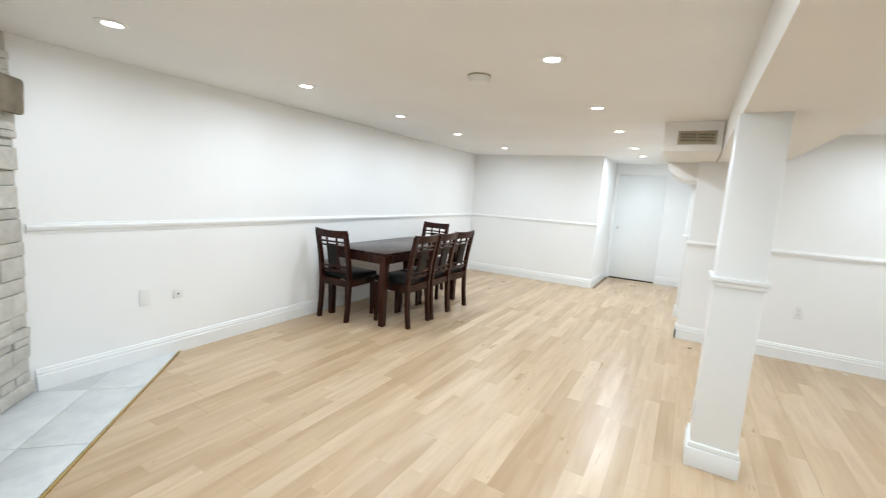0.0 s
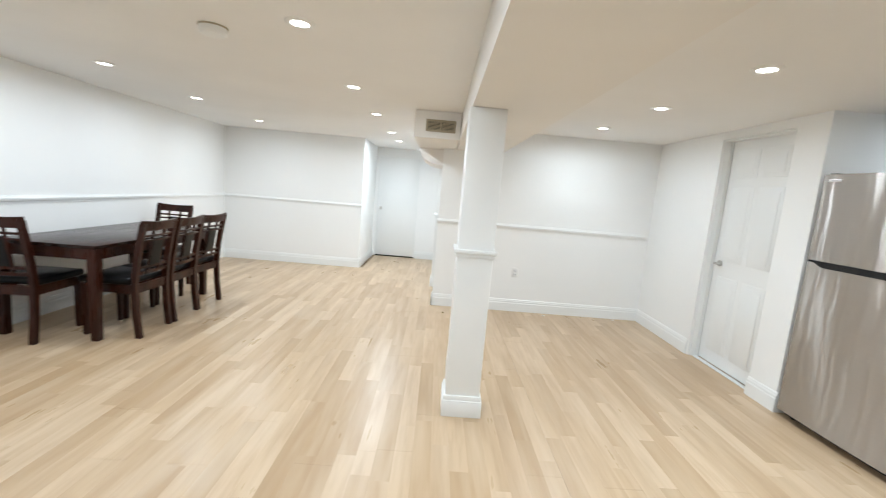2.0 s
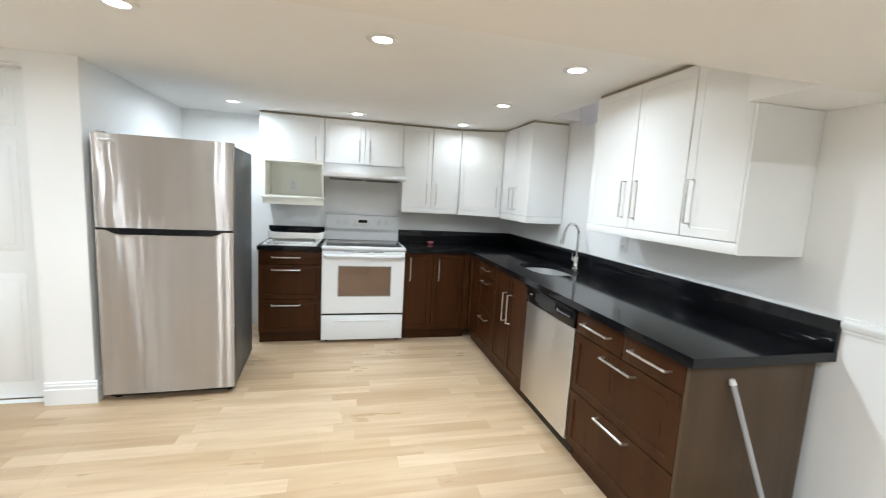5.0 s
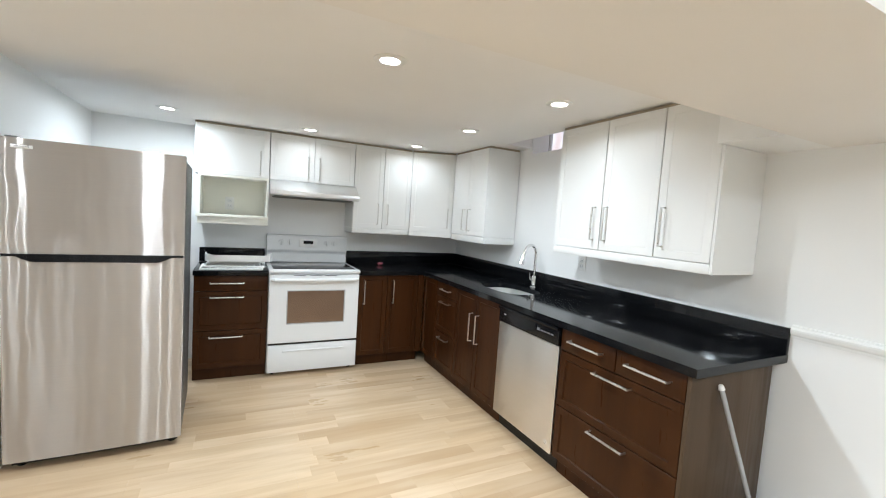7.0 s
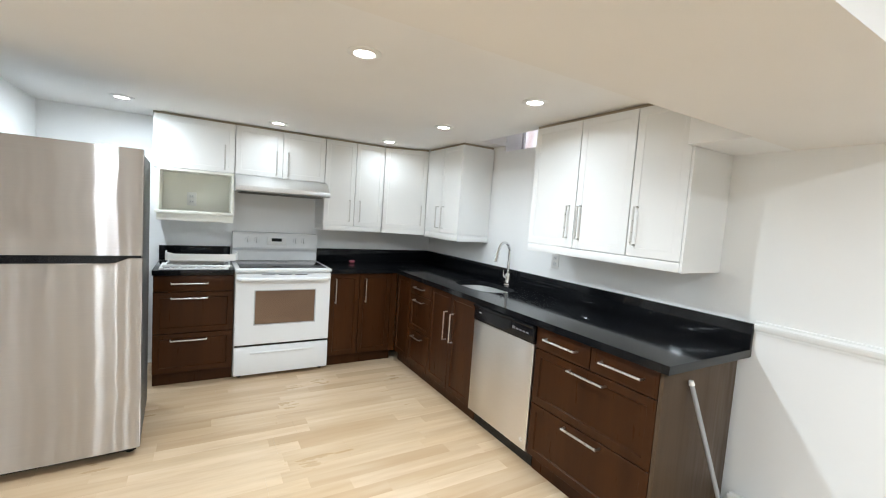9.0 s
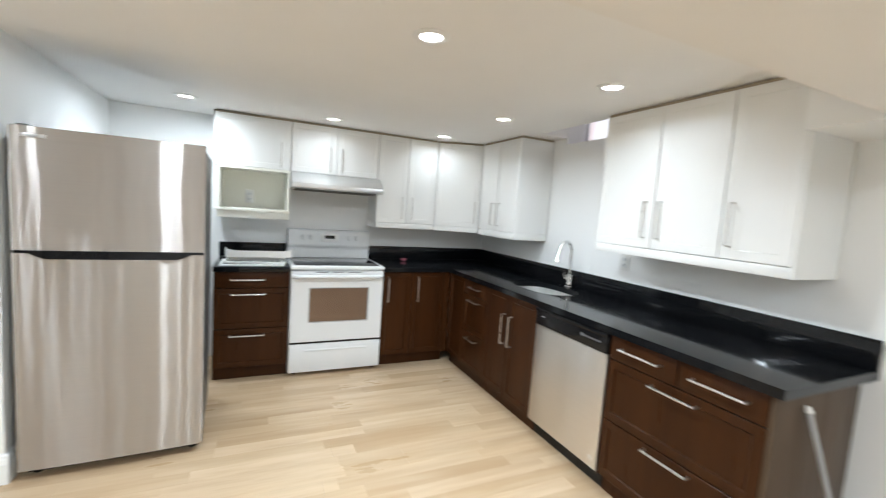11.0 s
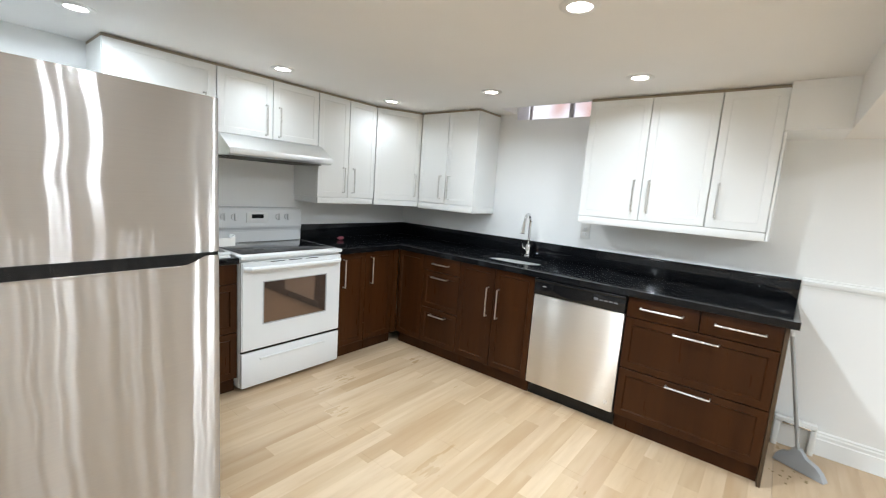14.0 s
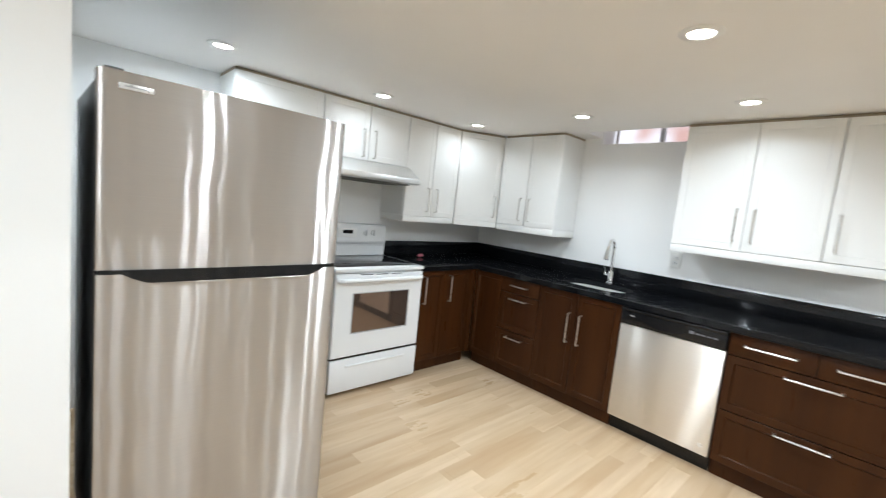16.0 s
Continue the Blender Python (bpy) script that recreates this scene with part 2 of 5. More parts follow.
def box(bm, x0, x1, y0, y1, z0, z1, bevel=0.0, segs=2):
    m = Matrix.Translation(((x0 + x1) / 2, (y0 + y1) / 2, (z0 + z1) / 2)) @ Matrix.Diagonal((abs(x1 - x0), abs(y1 - y0), abs(z1 - z0), 1))
    vs = bmesh.ops.create_cube(bm, size=1, matrix=m)["verts"]
    if bevel:
        es = {e for v in vs for e in v.link_edges}
        bmesh.ops.bevel(bm, geom=list(es), offset=bevel, segments=segs, affect="EDGES", profile=0.5)
    return bm


def bx(*a, **k):
    return box(bmesh.new(), *a, **k)


def prism(bm, poly, z0, z1, bevel=0.0):
    lo = [bm.verts.new((x, y, z0)) for x, y in poly]
    hi = [bm.verts.new((x, y, z1)) for x, y in poly]
    n = len(poly)
    fs = [bm.faces.new(lo[::-1]), bm.faces.new(hi)]
    for i in range(n):
        fs.append(bm.faces.new((lo[i], lo[(i + 1) % n], hi[(i + 1) % n], hi[i])))
    if bevel:
        es = {e for f in fs for e in f.edges}
        bmesh.ops.bevel(bm, geom=list(es), offset=bevel, segments=2, affect="EDGES", profile=0.5)
    return bm


def sweep(bm, profile, p0, p1, side=1):
    """Extrudes a closed profile of (distance from the wall, height) along the floor line p0 to p1; side: which way the room lies."""
    p0, p1 = Vector((*p0, 0)), Vector((*p1, 0))
    d = (p1 - p0).normalized()
    nrm = Vector((-d.y, d.x, 0)) * side
    a = [bm.verts.new(p0 + nrm * o + Vector((0, 0, z))) for o, z in profile]
    b = [bm.verts.new(p1 + nrm * o + Vector((0, 0, z))) for o, z in profile]
    n = len(profile)
    for i in range(n):
        bm.faces.new((a[i], a[(i + 1) % n], b[(i + 1) % n], b[i]))
    bm.faces.new(a[::-1])
    bm.faces.new(b)
    return bm


def tube(bm, points, radius, sides=12):
    """A round bar along a list of points; radius may be one number or one for each point."""
    pts = [Vector(p) for p in points]
    rad = [radius] * len(pts) if not isinstance(radius, (list, tuple)) else radius
    rings = []
    up = Vector((0, 0, 1))
    for i, p in enumerate(pts):
        d = (pts[min(i + 1, len(pts) - 1)] - pts[max(i - 1, 0)]).normalized()
        ref = up if abs(d.dot(up)) < 0.95 else Vector((1, 0, 0))
        u = d.cross(ref).normalized()
        v = d.cross(u)
        rings.append([bm.verts.new(p + (u * math.cos(2 * math.pi * k / sides) + v * math.sin(2 * math.pi * k / sides)) * rad[i]) for k in range(sides)])
    for r, s in zip(rings, rings[1:]):
        for k in range(sides):
            bm.faces.new((r[k], r[(k + 1) % sides], s[(k + 1) % sides], s[k]))
    bm.faces.new(rings[0][::-1])
    bm.faces.new(rings[-1])
    return bm


def lathe(bm, at, profile, sides=24):
    """Turns (radius, height) pairs round a vertical axis."""
    rings = [[bm.verts.new((at[0] + r * math.cos(2 * math.pi * k / sides), at[1] + r * math.sin(2 * math.pi * k / sides), at[2] + z)) for k in range(sides)] for r, z in profile]
    for r, s in zip(rings, rings[1:]):
        for k in range(sides):
            bm.faces.new((r[k], r[(k + 1) % sides], s[(k + 1) % sides], s[k]))
    bm.faces.new(rings[0][::-1])
    bm.faces.new(rings[-1])
    return bm


# ---- setting ----
CEILING, BEAM_Z = 2.10, 1.85
WEST_A, WEST_B = (-2.99, -0.22), (-3.11, 7.195)


def structure(name, bm, material, label, category):
    return solid(name, bm, material, label, category, "structure", smooth=0)


def build_walls():
    b = prism(bmesh.new(), [WEST_A, WEST_B, (WEST_B[0] - 0.12, 7.3), (WEST_A[0] - 0.12, -0.4)], 0, CEILING)
    structure("wall_west", b, WALL, "white painted plaster wall with a chair rail", "wall")
    b = prism(bmesh.new(), [(-3.11, 7.195), (-0.89, 7.195), (-0.89, 8.55), (-1.01, 8.55), (-1.01, 7.315), (-3.11, 7.315)], 0, CEILING)
    structure("wall_north", b, WALL, "white painted wall turning into the hallway", "wall")
    b = bmesh.new()
    box(b, -1.01, -0.84, 8.55, 8.67, 0, CEILING)
    box(b, -0.05, 0.57, 8.55, 8.67, 0, CEILING)
    box(b, -0.84, -0.05, 8.55, 8.67, 1.93, CEILING)
    structure("wall_hall_end", b, WALL, "white wall at the end of the hallway", "wall")
    structure("wall_hall_side", bx(0.45, 0.57, 5.40, 8.55, 0, CEILING), WALL, "white side wall of the hallway", "wall")
    structure("wall_middle", bx(0.365, 3.01, 5.28, 5.40, 0, CEILING), WALL, "white partition wall with a chair rail", "wall")
    b = bmesh.new()
    box(b, 2.87, 3.01, 4.22, 5.28, 0, CEILING)
    box(b, 2.87, 3.01, 3.175, 3.44, 0, CEILING)
    box(b, 2.87, 3.01, 3.44, 4.22, 2.03, CEILING)
    structure("wall_east", b, WALL, "white wall with a recessed door", "wall")
    structure("wall_recess", bx(3.01, 4.57, 3.175, 3.325, 0, CEILING), WALL, "white side wall of the fridge recess", "wall")
    structure("wall_stove", bx(4.45, 4.57, -0.40, 3.175, 0, CEILING), WALL, "white kitchen wall behind the stove", "wall")
    b = bmesh.new()
    box(b, -3.2, 2.34, -0.42, -0.22, 0, 2.6)
    box(b, 3.14, 4.45, -0.42, -0.22, 0, 2.6)
    box(b, 2.34, 3.14, -0.42, -0.22, 0, 2.05)
    box(b, 2.34, 3.14, -0.42, -0.22, 2.45, 2.6)
    structure("wall_sink", b, WALL, "white kitchen wall with a high slot window", "wall")
    b = prism(bmesh.new(), [(-3.25, -0.22), (2.34, -0.22), (2.34, 0.045), (3.15, 0.045), (3.15, -0.22), (4.57, -0.22), (4.57, 3.325), (3.01, 3.325), (3.01, 5.40), (0.57, 5.40), (0.57, 8.67), (-1.01, 8.67), (-1.01, 7.315), (-3.25, 7.315)], CEILING, CEILING + 0.08)
    structure("ceiling", b, CEIL, "off-white flat painted ceiling", "ceiling")
    b = bmesh.new()
    box(b, 2.30, 2.34, -0.219, 0.085, CEILING + 0.081, 2.5)
    box(b, 3.15, 3.19, -0.219, 0.085, CEILING + 0.081, 2.5)
    box(b, 2.34, 3.15, 0.046, 0.085, CEILING + 0.081, 2.5)
    box(b, 2.34, 3.15, -0.219, 0.046, 2.46, 2.5)
    structure("window_niche", b, WALL, "white light well above the ceiling at the window", "niche")
    b = bmesh.new()
    prism(b, [(0.472, -0.22), (1.035, -0.22), (1.035, 5.28), (0.515, 5.28)], BEAM_Z, CEILING - 0.002)
    structure("ceiling_beam", b, CEIL_BOUNCE, "boxed-in ceiling beam, painted off-white", "beam")
    structure("bulkhead", bx(1.036, 1.298, -0.22, 0.17, BEAM_Z, CEILING - 0.002), WALL, "white boxed return between beam and wall cabinets", "bulkhead")
    b = bx(0.07, 0.500, 4.41, 6.45, BEAM_Z + 0.003, CEILING - 0.002)
    structure("duct_box", b, CEIL_BOUNCE, "boxed-in air duct under the ceiling", "bulkhead")
    b = bmesh.new()
    poly = [(0.45, BEAM_Z), (0.45, 1.67), (0.33, 1.67)]
    for k in range(1, 11):
        a = k / 10 * math.pi / 2
        poly.append((0.33 - 0.255 * math.sin(a), BEAM_Z - 0.18 * math.cos(a)))
    lo = [b.verts.new((x, 5.41, z)) for x, z in poly]
    hi = [b.verts.new((x, 6.25, z)) for x, z in poly]
    b.faces.new(lo)
    b.faces.new(hi[::-1])
    for i in range(len(poly)):
        b.faces.new((lo[i], lo[(i + 1) % len(poly)], hi[(i + 1) % len(poly)], hi[i]))
    structure("arch_bracket", b, CEIL_BOUNCE, "curved plaster arch under the duct", "bulkhead")
    structure("floor", prism(bmesh.new(), [(-3.25, -0.42), (4.57, -0.42), (4.57, 3.325), (3.06, 3.325), (3.06, 5.40), (0.57, 5.40), (0.57, 8.72), (-1.01, 8.72), (-1.01, 7.315), (-3.25, 7.315)], -0.10, -0.008), SUBFLOOR, "dark floor underlay below the planks", "floor")


BASE = [(0, 0), (0.017, 0), (0.017, 0.098), (0.013, 0.104), (0.013, 0.122), (0.009, 0.130), (0.009, 0.138), (0.003, 0.145), (0, 0.145)]
RAIL = [(0, 0.985), (0.007, 0.985), (0.009, 0.998), (0.016, 1.006), (0.020, 1.020), (0.020, 1.028), (0.011, 1.036), (0.009, 1.045), (0, 1.047)]


def build_trim():
    w = lambda y: -2.99 - (y + 0.22) / 7.415 * 0.12
    runs = [((w(1.14), 1.14), (w(7.195), 7.195), -1), ((-3.10, 7.195), (-0.873, 7.195), -1), ((-0.89, 7.18), (-0.89, 8.55), -1), ((-0.05, 8.55), (0.45, 8.55), -1),
            ((0.45, 8.53), (0.45, 5.40), -1), ((0.365, 5.40), (0.365, 5.263), -1), ((0.35, 5.28), (2.87, 5.28), -1), ((2.87, 5.265), (2.87, 4.24), -1), ((2.87, 3.44), (2.87, 3.158), -1), ((2.8705, 3.175), (3.05, 3.175), -1),
            ((1.09, -0.22), (-1.64, -0.22), -1)]
    for p0, p1, side in runs:
        structure("baseboard", sweep(bmesh.new(), BASE, p0, p1, side), TRIM, "white moulded baseboard", "baseboard")
    for p0, p1, side in [((w(1.14), 1.14), (w(7.195), 7.195), -1), ((-3.10, 7.195), (-0.885, 7.195), -1), ((0.355, 5.28), (2.84, 5.28), -1), ((1.095, -0.22), (-1.64, -0.22), -1)]:
        structure("chair_rail", sweep(bmesh.new(), RAIL, p0, p1, side), TRIM, "white moulded chair rail", "trim")


def build_column(x0, x1, y0, y1, top):
    t = thing("column", ((x0 + x1) / 2, (y0 + y1) / 2, 0), "square white boxed column with a collar moulding", "column", "columns", "structure")
    part("shaft", bx(x0, x1, y0, y1, 0.002, top, bevel=0.004), TRIM, t)
    def ring(o, z0, z1, name):
        b = bx(x0 - o, x1 + o, y0 - o, y1 + o, z0, z1, bevel=0.003)
        part(name, b, TRIM, t)
    ring(0.017, 0.0, 0.105, "base_moulding")
    ring(0.011, 0.105, 0.135, "base_cap")
    ring(0.010, 0.995, 1.02, "collar")
    ring(0.020, 1.02, 1.042, "collar_lip")


def panel_door(x, y0, y1, z0, z1, name, label, handle_y):
    """A moulded six-panel door whose room face lies at x."""
    t = thing(name, (x, (y0 + y1) / 2, z0), label, "door", kind="structure")
    b = bmesh.new()
    box(b, x + 0.0045, x + 0.038, y0, y1, z0, z1)
    part("slab", b, DOORP, t)
    w = y1 - y0
    cols = [(y0 + 0.11, y0 + w / 2 - 0.05), (y0 + w / 2 + 0.05, y1 - 0.11)]
    for u0, u1 in cols:
        for v0, v1 in ((0.13, 0.78), (0.96, 1.58), (1.70, 1.90)):
            fr = bmesh.new()
            box(fr, x, x + 0.009, u0 - 0.018, u1 + 0.018, z0 + v0 - 0.018, z0 + v1 + 0.018, bevel=0.003)
            part("moulding", fr, DOORP, t)
            inner = bmesh.new()
            box(inner, x - 0.004, x + 0.003, u0 + 0.016, u1 - 0.016, z0 + v0 + 0.016, z0 + v1 - 0.016, bevel=0.003)
            part("panel", inner, DOORP, t)
    rose = bmesh.new()
    tube(rose, [(x, handle_y, z0 + 0.915), (x - 0.012, handle_y, z0 + 0.915)], 0.027, 20)
    r = part("rosette", rose, LEVER, t, "brushed nickel rosette")
    lev = bmesh.new()
    tube(lev, [(x - 0.01, handle_y, z0 + 0.915), (x - 0.05, handle_y, z0 + 0.915), (x - 0.06, handle_y - 0.01, z0 + 0.915), (x - 0.058, handle_y - 0.10, z0 + 0.912)], [0.009, 0.009, 0.010, 0.008], 10)
    part("lever", lev, LEVER, r, "brushed nickel lever handle")
    return t


def build_doors():
    panel_door(2.955, 3.455, 4.205, 0.012, 2.015, "door_1", "white six-panel closed door with a lever handle", 4.105)
    b = bmesh.new()
    for y0, y1, z0, z1 in ((4.205, 4.219, 0, 2.029), (3.441, 3.455, 0, 2.029), (3.455, 4.205, 2.016, 2.029)):
        box(b, 2.885, 3.008, y0, y1, z0, z1)
    box(b, 2.94, 2.953, 4.19, 4.205, 0, 2.016)
    structure("door_frame", b, TRIM, "white door jamb", "door frame")
    structure("threshold", bx(2.905, 2.952, 3.457, 4.203, 0.001, 0.007, bevel=0.002), TRIM, "white door threshold strip", "threshold")
    t = thing("door_2", (-0.44, 8.56, 0), "plain white closed door at the hallway end", "door", kind="structure")
    part("slab", bx(-0.825, -0.065, 8.565, 8.60, 0.022, 1.915, bevel=0.002), DOORP, t)
    k = bmesh.new()
    lathe(k, (0, 0, 0), [(0.012, 0), (0.012, 0.03), (0.026, 0.04), (0.028, 0.055), (0.018, 0.066)], 16)
    bmesh.ops.transform(k, matrix=Matrix.Translation((-0.76, 8.565, 0.95)) @ Matrix.Rotation(radians(90), 4, "X"), verts=k.verts[:])
    part("door_knob", k, NICKEL, t, "brushed nickel door knob")
    b = bmesh.new()
    box(b, -0.839, -0.826, 8.553, 8.66, 0, 1.929)
    box(b, -0.064, -0.051, 8.553, 8.66, 0, 1.929)
    box(b, -0.826, -0.064, 8.553, 8.66, 1.916, 1.929)
    structure("door_frame", b, TRIM, "white door jamb", "door frame")
    # Solid dark strip and sheets in place of unlit gaps.
    structure("floor_gap", bx(-0.825, -0.065, 8.562, 8.66, 0.0008, 0.021), GAPSHADE, "dark strip painted as the shade below the hallway door", "gap")
    structure("backing", bx(-0.9, 0.0, 8.68, 8.72, 0, 2.0), GAPSHADE, "unseen dark sheet for the shade behind the hallway door", "backing")
    structure("backing", bx(3.02, 3.06, 3.40, 4.26, 0, 2.06), GAPSHADE, "unseen dark sheet for the shade behind the closet door", "backing")


def build_window():
    t = thing("window_1", (2.74, -0.40, 2.05), "small white slider basement window high above the sink", "window", kind="structure")
    for x0, x1 in ((2.345, 2.37), (3.085, 3.10), (2.70, 2.735)):
        part("window_frame", bx(x0, x1, -0.395, -0.36, 2.051, 2.449, bevel=0.003), FRAMEW, t)
    part("window_frame", bx(2.371, 3.084, -0.395, -0.36, 2.051, 2.066, bevel=0.003), FRAMEW, t)
    part("window_frame", bx(2.371, 3.084, -0.395, -0.36, 2.42, 2.449, bevel=0.003), FRAMEW, t)
    for x0, x1 in ((2.371, 2.699), (2.736, 3.084)):
        p = part("pane", bx(x0, x1, -0.381, -0.376, 2.067, 2.419), GLASS, t)
        p.visible_shadow = False
    n = Nodes("daylight_backdrop")
    m = n.noise(1.6, 2, world=True)
    col = n.ramp(m, (0.35, (0.62, 0.40, 0.38)), (0.5, (0.85, 0.86, 0.95)), (0.7, (0.95, 0.97, 1.0)))
    n.set(Base_Color=(0, 0, 0), Emission_Color=col, Emission_Strength=1.05)
    structure("backdrop", bx(1.4, 4.2, -1.25, -1.2, 1.6, 3.4), n.mat, "pale daylight and pinkish brick outside the window", "backdrop")


build_walls()
build_trim()
build_column(0.485, 0.695, 2.80, 3.01, BEAM_Z)
build_column(0.33, 0.47, 6.24, 6.40, BEAM_Z)
build_doors()
build_window()

# ---- lamps ----
LAMPS = [(-2.22, 2.51), (-2.22, 3.68), (-2.20, 4.83), (-2.15, 6.2), (-0.375, 2.50), (-0.37, 3.72), (-0.366, 4.86), (-0.36, 6.25), (-0.355, 7.2),
         # The third is an unseen extra on the grid, brightening the sink wall.
         (-2.22, 1.3), (-0.375, 1.25), (-0.375, 0.1),
         (1.89, 4.54), (1.92, 3.54), (1.925, 2.55), (1.915, 1.525), (1.957, 0.532), (2.91, 0.557), (3.86, 0.59), (3.81, 2.58), (3.834, 1.572)]


def lamp_share(x, y):
    """Uneven power for equal lights, evening out brightness: cabinet ring, main rooms, hallway."""
    if x > 3.5:
        return 0.17 if y < 2.0 else 0.9
    if x > 1.5 and y < 0.7:
        return 0.55 if x > 2.5 else 0.34
    if x > 1.5:
        return 2.4 if y < 2.0 else (0.62 if y < 3.0 else (0.5 if y < 4.0 else 0.95))
    if y < 2.0:
        return 0.7 if x < -1 or y < 0.5 else 1.3
    return 1.5 if y > 6.0 and x > -1 else 0.88


def build_lamps():
    first = None
    for x, y in LAMPS:
        if first is None:
            first = thing("ceiling_light", (0, 0, CEILING), "round white recessed LED downlight, switched on", "ceiling light", "recessed ceiling lights")
            r = lathe(bmesh.new(), (0, 0, CEILING), [(0.073, 0.004), (0.073, -0.002), (0.068, -0.005), (0.046, -0.007), (0.043, -0.003), (0.043, 0.004)], 32)
            part("rim", r, WHITEP, first)
            part("lens", lathe(bmesh.new(), (0, 0, CEILING), [(0.042, -0.001), (0.039, -0.0035), (0.025, -0.004)], 32), LENS, first, "glowing white diffuser")
            first.location = (x, y, CEILING)
        else:
            copy_thing(first, pose(x, y, CEILING))
        data = bpy.data.lights.new("downlight", "AREA")
        data.shape, data.size, data.energy, data.color = "DISK", 0.092, LAMP_WATTS * lamp_share(x, y), LAMP_COLOR
        data.spread = radians(156 if x > 1.5 and y < 2.0 else 175)
        lamp = new("downlight", data)
        lamp.matrix_world = pose(x, y, CEILING - 0.012)


build_lamps()
t = thing("smoke_alarm", (-0.87, 2.66, CEILING), "round white smoke alarm on the ceiling", "smoke alarm")
# Beige tone paints in the shadow between alarm and ceiling.
part("base", lathe(bmesh.new(), (-0.87, 2.66, CEILING), [(0.070, 0.0), (0.070, -0.007), (0.066, -0.008)], 32), VENTM, t, "mounting ring coloured beige for the shadow at the base")
part("cover", lathe(bmesh.new(), (-0.87, 2.66, CEILING), [(0.067, -0.008), (0.067, -0.03), (0.058, -0.042), (0.02, -0.046)], 32), WHITEP, t)

# ---- kitchen: cabinets ----


def cb(bm, wall, front, u0, u1, d0, d1, z0, z1, bevel=0.0):
    """A box on a cabinet run: u along the wall, d behind the front plane."""
    if wall == "E":
        return box(bm, front + d0, front + d1, u0, u1, z0, z1, bevel)
    return box(bm, u0, u1, front - d1, front - d0, z0, z1, bevel)


def at(wall, front, u, d, z):
    return (front + d, u, z) if wall == "E" else (u, front - d, z)


def bar_handle(wall, front, u, z, length, upright, parent):
    b = bmesh.new()
    h = length / 2
    if upright:
        a0, a1 = (u, z - h), (u, z + h)
    else:
        a0, a1 = (u - h, z), (u + h, z)
    (u0, z0), (u1, z1) = a0, a1
    tube(b, [at(wall, front, u0, 0.002, z0), at(wall, front, u0, -0.031, z0), at(wall, front, u1, -0.031, z1), at(wall, front, u1, 0.002, z1)], 0.0058, 8)
    part("handle", b, NICKEL, parent, "brushed steel bar handle")


def shaker(name, wall, front, u0, u1, z0, z1, material, parent, border=0.062, thick=0.019):
    """A framed front with a recessed panel."""
    g = 0.0015
    u0, u1, z0, z1 = u0 + g, u1 - g, z0 + g, z1 - g
    b = cb(bmesh.new(), wall, front, u0, u1, 0, thick, z0, z1)
    out = Vector((-1, 0, 0)) if wall == "E" else Vector((0, 1, 0))
    b.faces.ensure_lookup_table()
    face = max(b.faces, key=lambda f: f.calc_center_median().dot(out))
    bmesh.ops.bevel(b, geom=list(face.edges), offset=0.0015, segments=1, affect="EDGES")
    face = max(b.faces, key=lambda f: (round(f.calc_center_median().dot(out), 5), f.calc_area()))
    bmesh.ops.inset_region(b, faces=[face], thickness=border, depth=0)
    bmesh.ops.inset_region(b, faces=[face], thickness=0.003 if material is CABW else 0.008, depth=0)
    bmesh.ops.translate(b, vec=out * (-0.002 if material is CABW else -0.009), verts=face.verts[:])
    return part(name, b, material, parent)


def flat_front(name, wall, front, u0, u1, z0, z1, material, parent):
    b = cb(bmesh.new(), wall, front, u0 + 0.0015, u1 - 0.0015, 0, 0.019, z0 + 0.0015, z1 - 0.0015, 0.002)
    return part(name, b, material, parent)


def base_unit(wall, front, u0, u1, fronts, label, side=None, top=0.862):
    depth = 0.60
    t = thing("base_cabinet", at(wall, front, (u0 + u1) / 2, depth / 2, 0), label, "cabinet", "kitchen base cabinets")
    b = bmesh.new()
    cb(b, wall, front, u0, u1, 0.0205, depth, 0.10, top)
    part("body", b, ESPRESSO, t)
    part("toe_kick", cb(bmesh.new(), wall, front, u0, u1, 0.05, depth - 0.02, 0.001, 0.099), ESPRESSO, t)
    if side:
        part("side_panel", cb(bmesh.new(), wall, front, side[0], side[1], 0.0, depth, 0.001, 0.862, 0.001), ESPRESSO_SHEEN, t, "brown side panel, lightened for its grazing sheen")
    for kind, a0, a1, z0, z1, handle in fronts:
        make = flat_front if kind == "flat" else shaker
        f = make("drawer" if handle and handle[2] == "h" else "door", wall, front, a0, a1, z0, z1, ESPRESSO, t, *(() if kind == "flat" else (0.055,)))
        if handle:
            bar_handle(wall, front, handle[0], handle[1], handle[3], handle[2] == "v", f)
    return t


def upper_unit(wall, front, u0, u1, z0, z1, doors, depth=0.338, label="white lacquered wall cabinet with bar handles"):
    t = thing("wall_cabinet", at(wall, front, (u0 + u1) / 2, depth / 2, z0), label, "cabinet", "kitchen wall cabinets")
    part("body", cb(bmesh.new(), wall, front, u0, u1, 0.0205, depth, z0, z1), CABW, t)
    for a0, a1, hu, hz, hl in doors:
        f = shaker("door", wall, front, a0, a1, z0, z1, CABW, t, 0.058)
        bar_handle(wall, front, hu, hz, hl, True, f)
    return t


XE, YS = 3.835, 0.435          # fronts of the base runs
UE, US = 4.11, 0.125           # fronts of the wall cabinets
UTOP = 2.080
DR3 = "dark espresso wooden cabinet with three drawers"


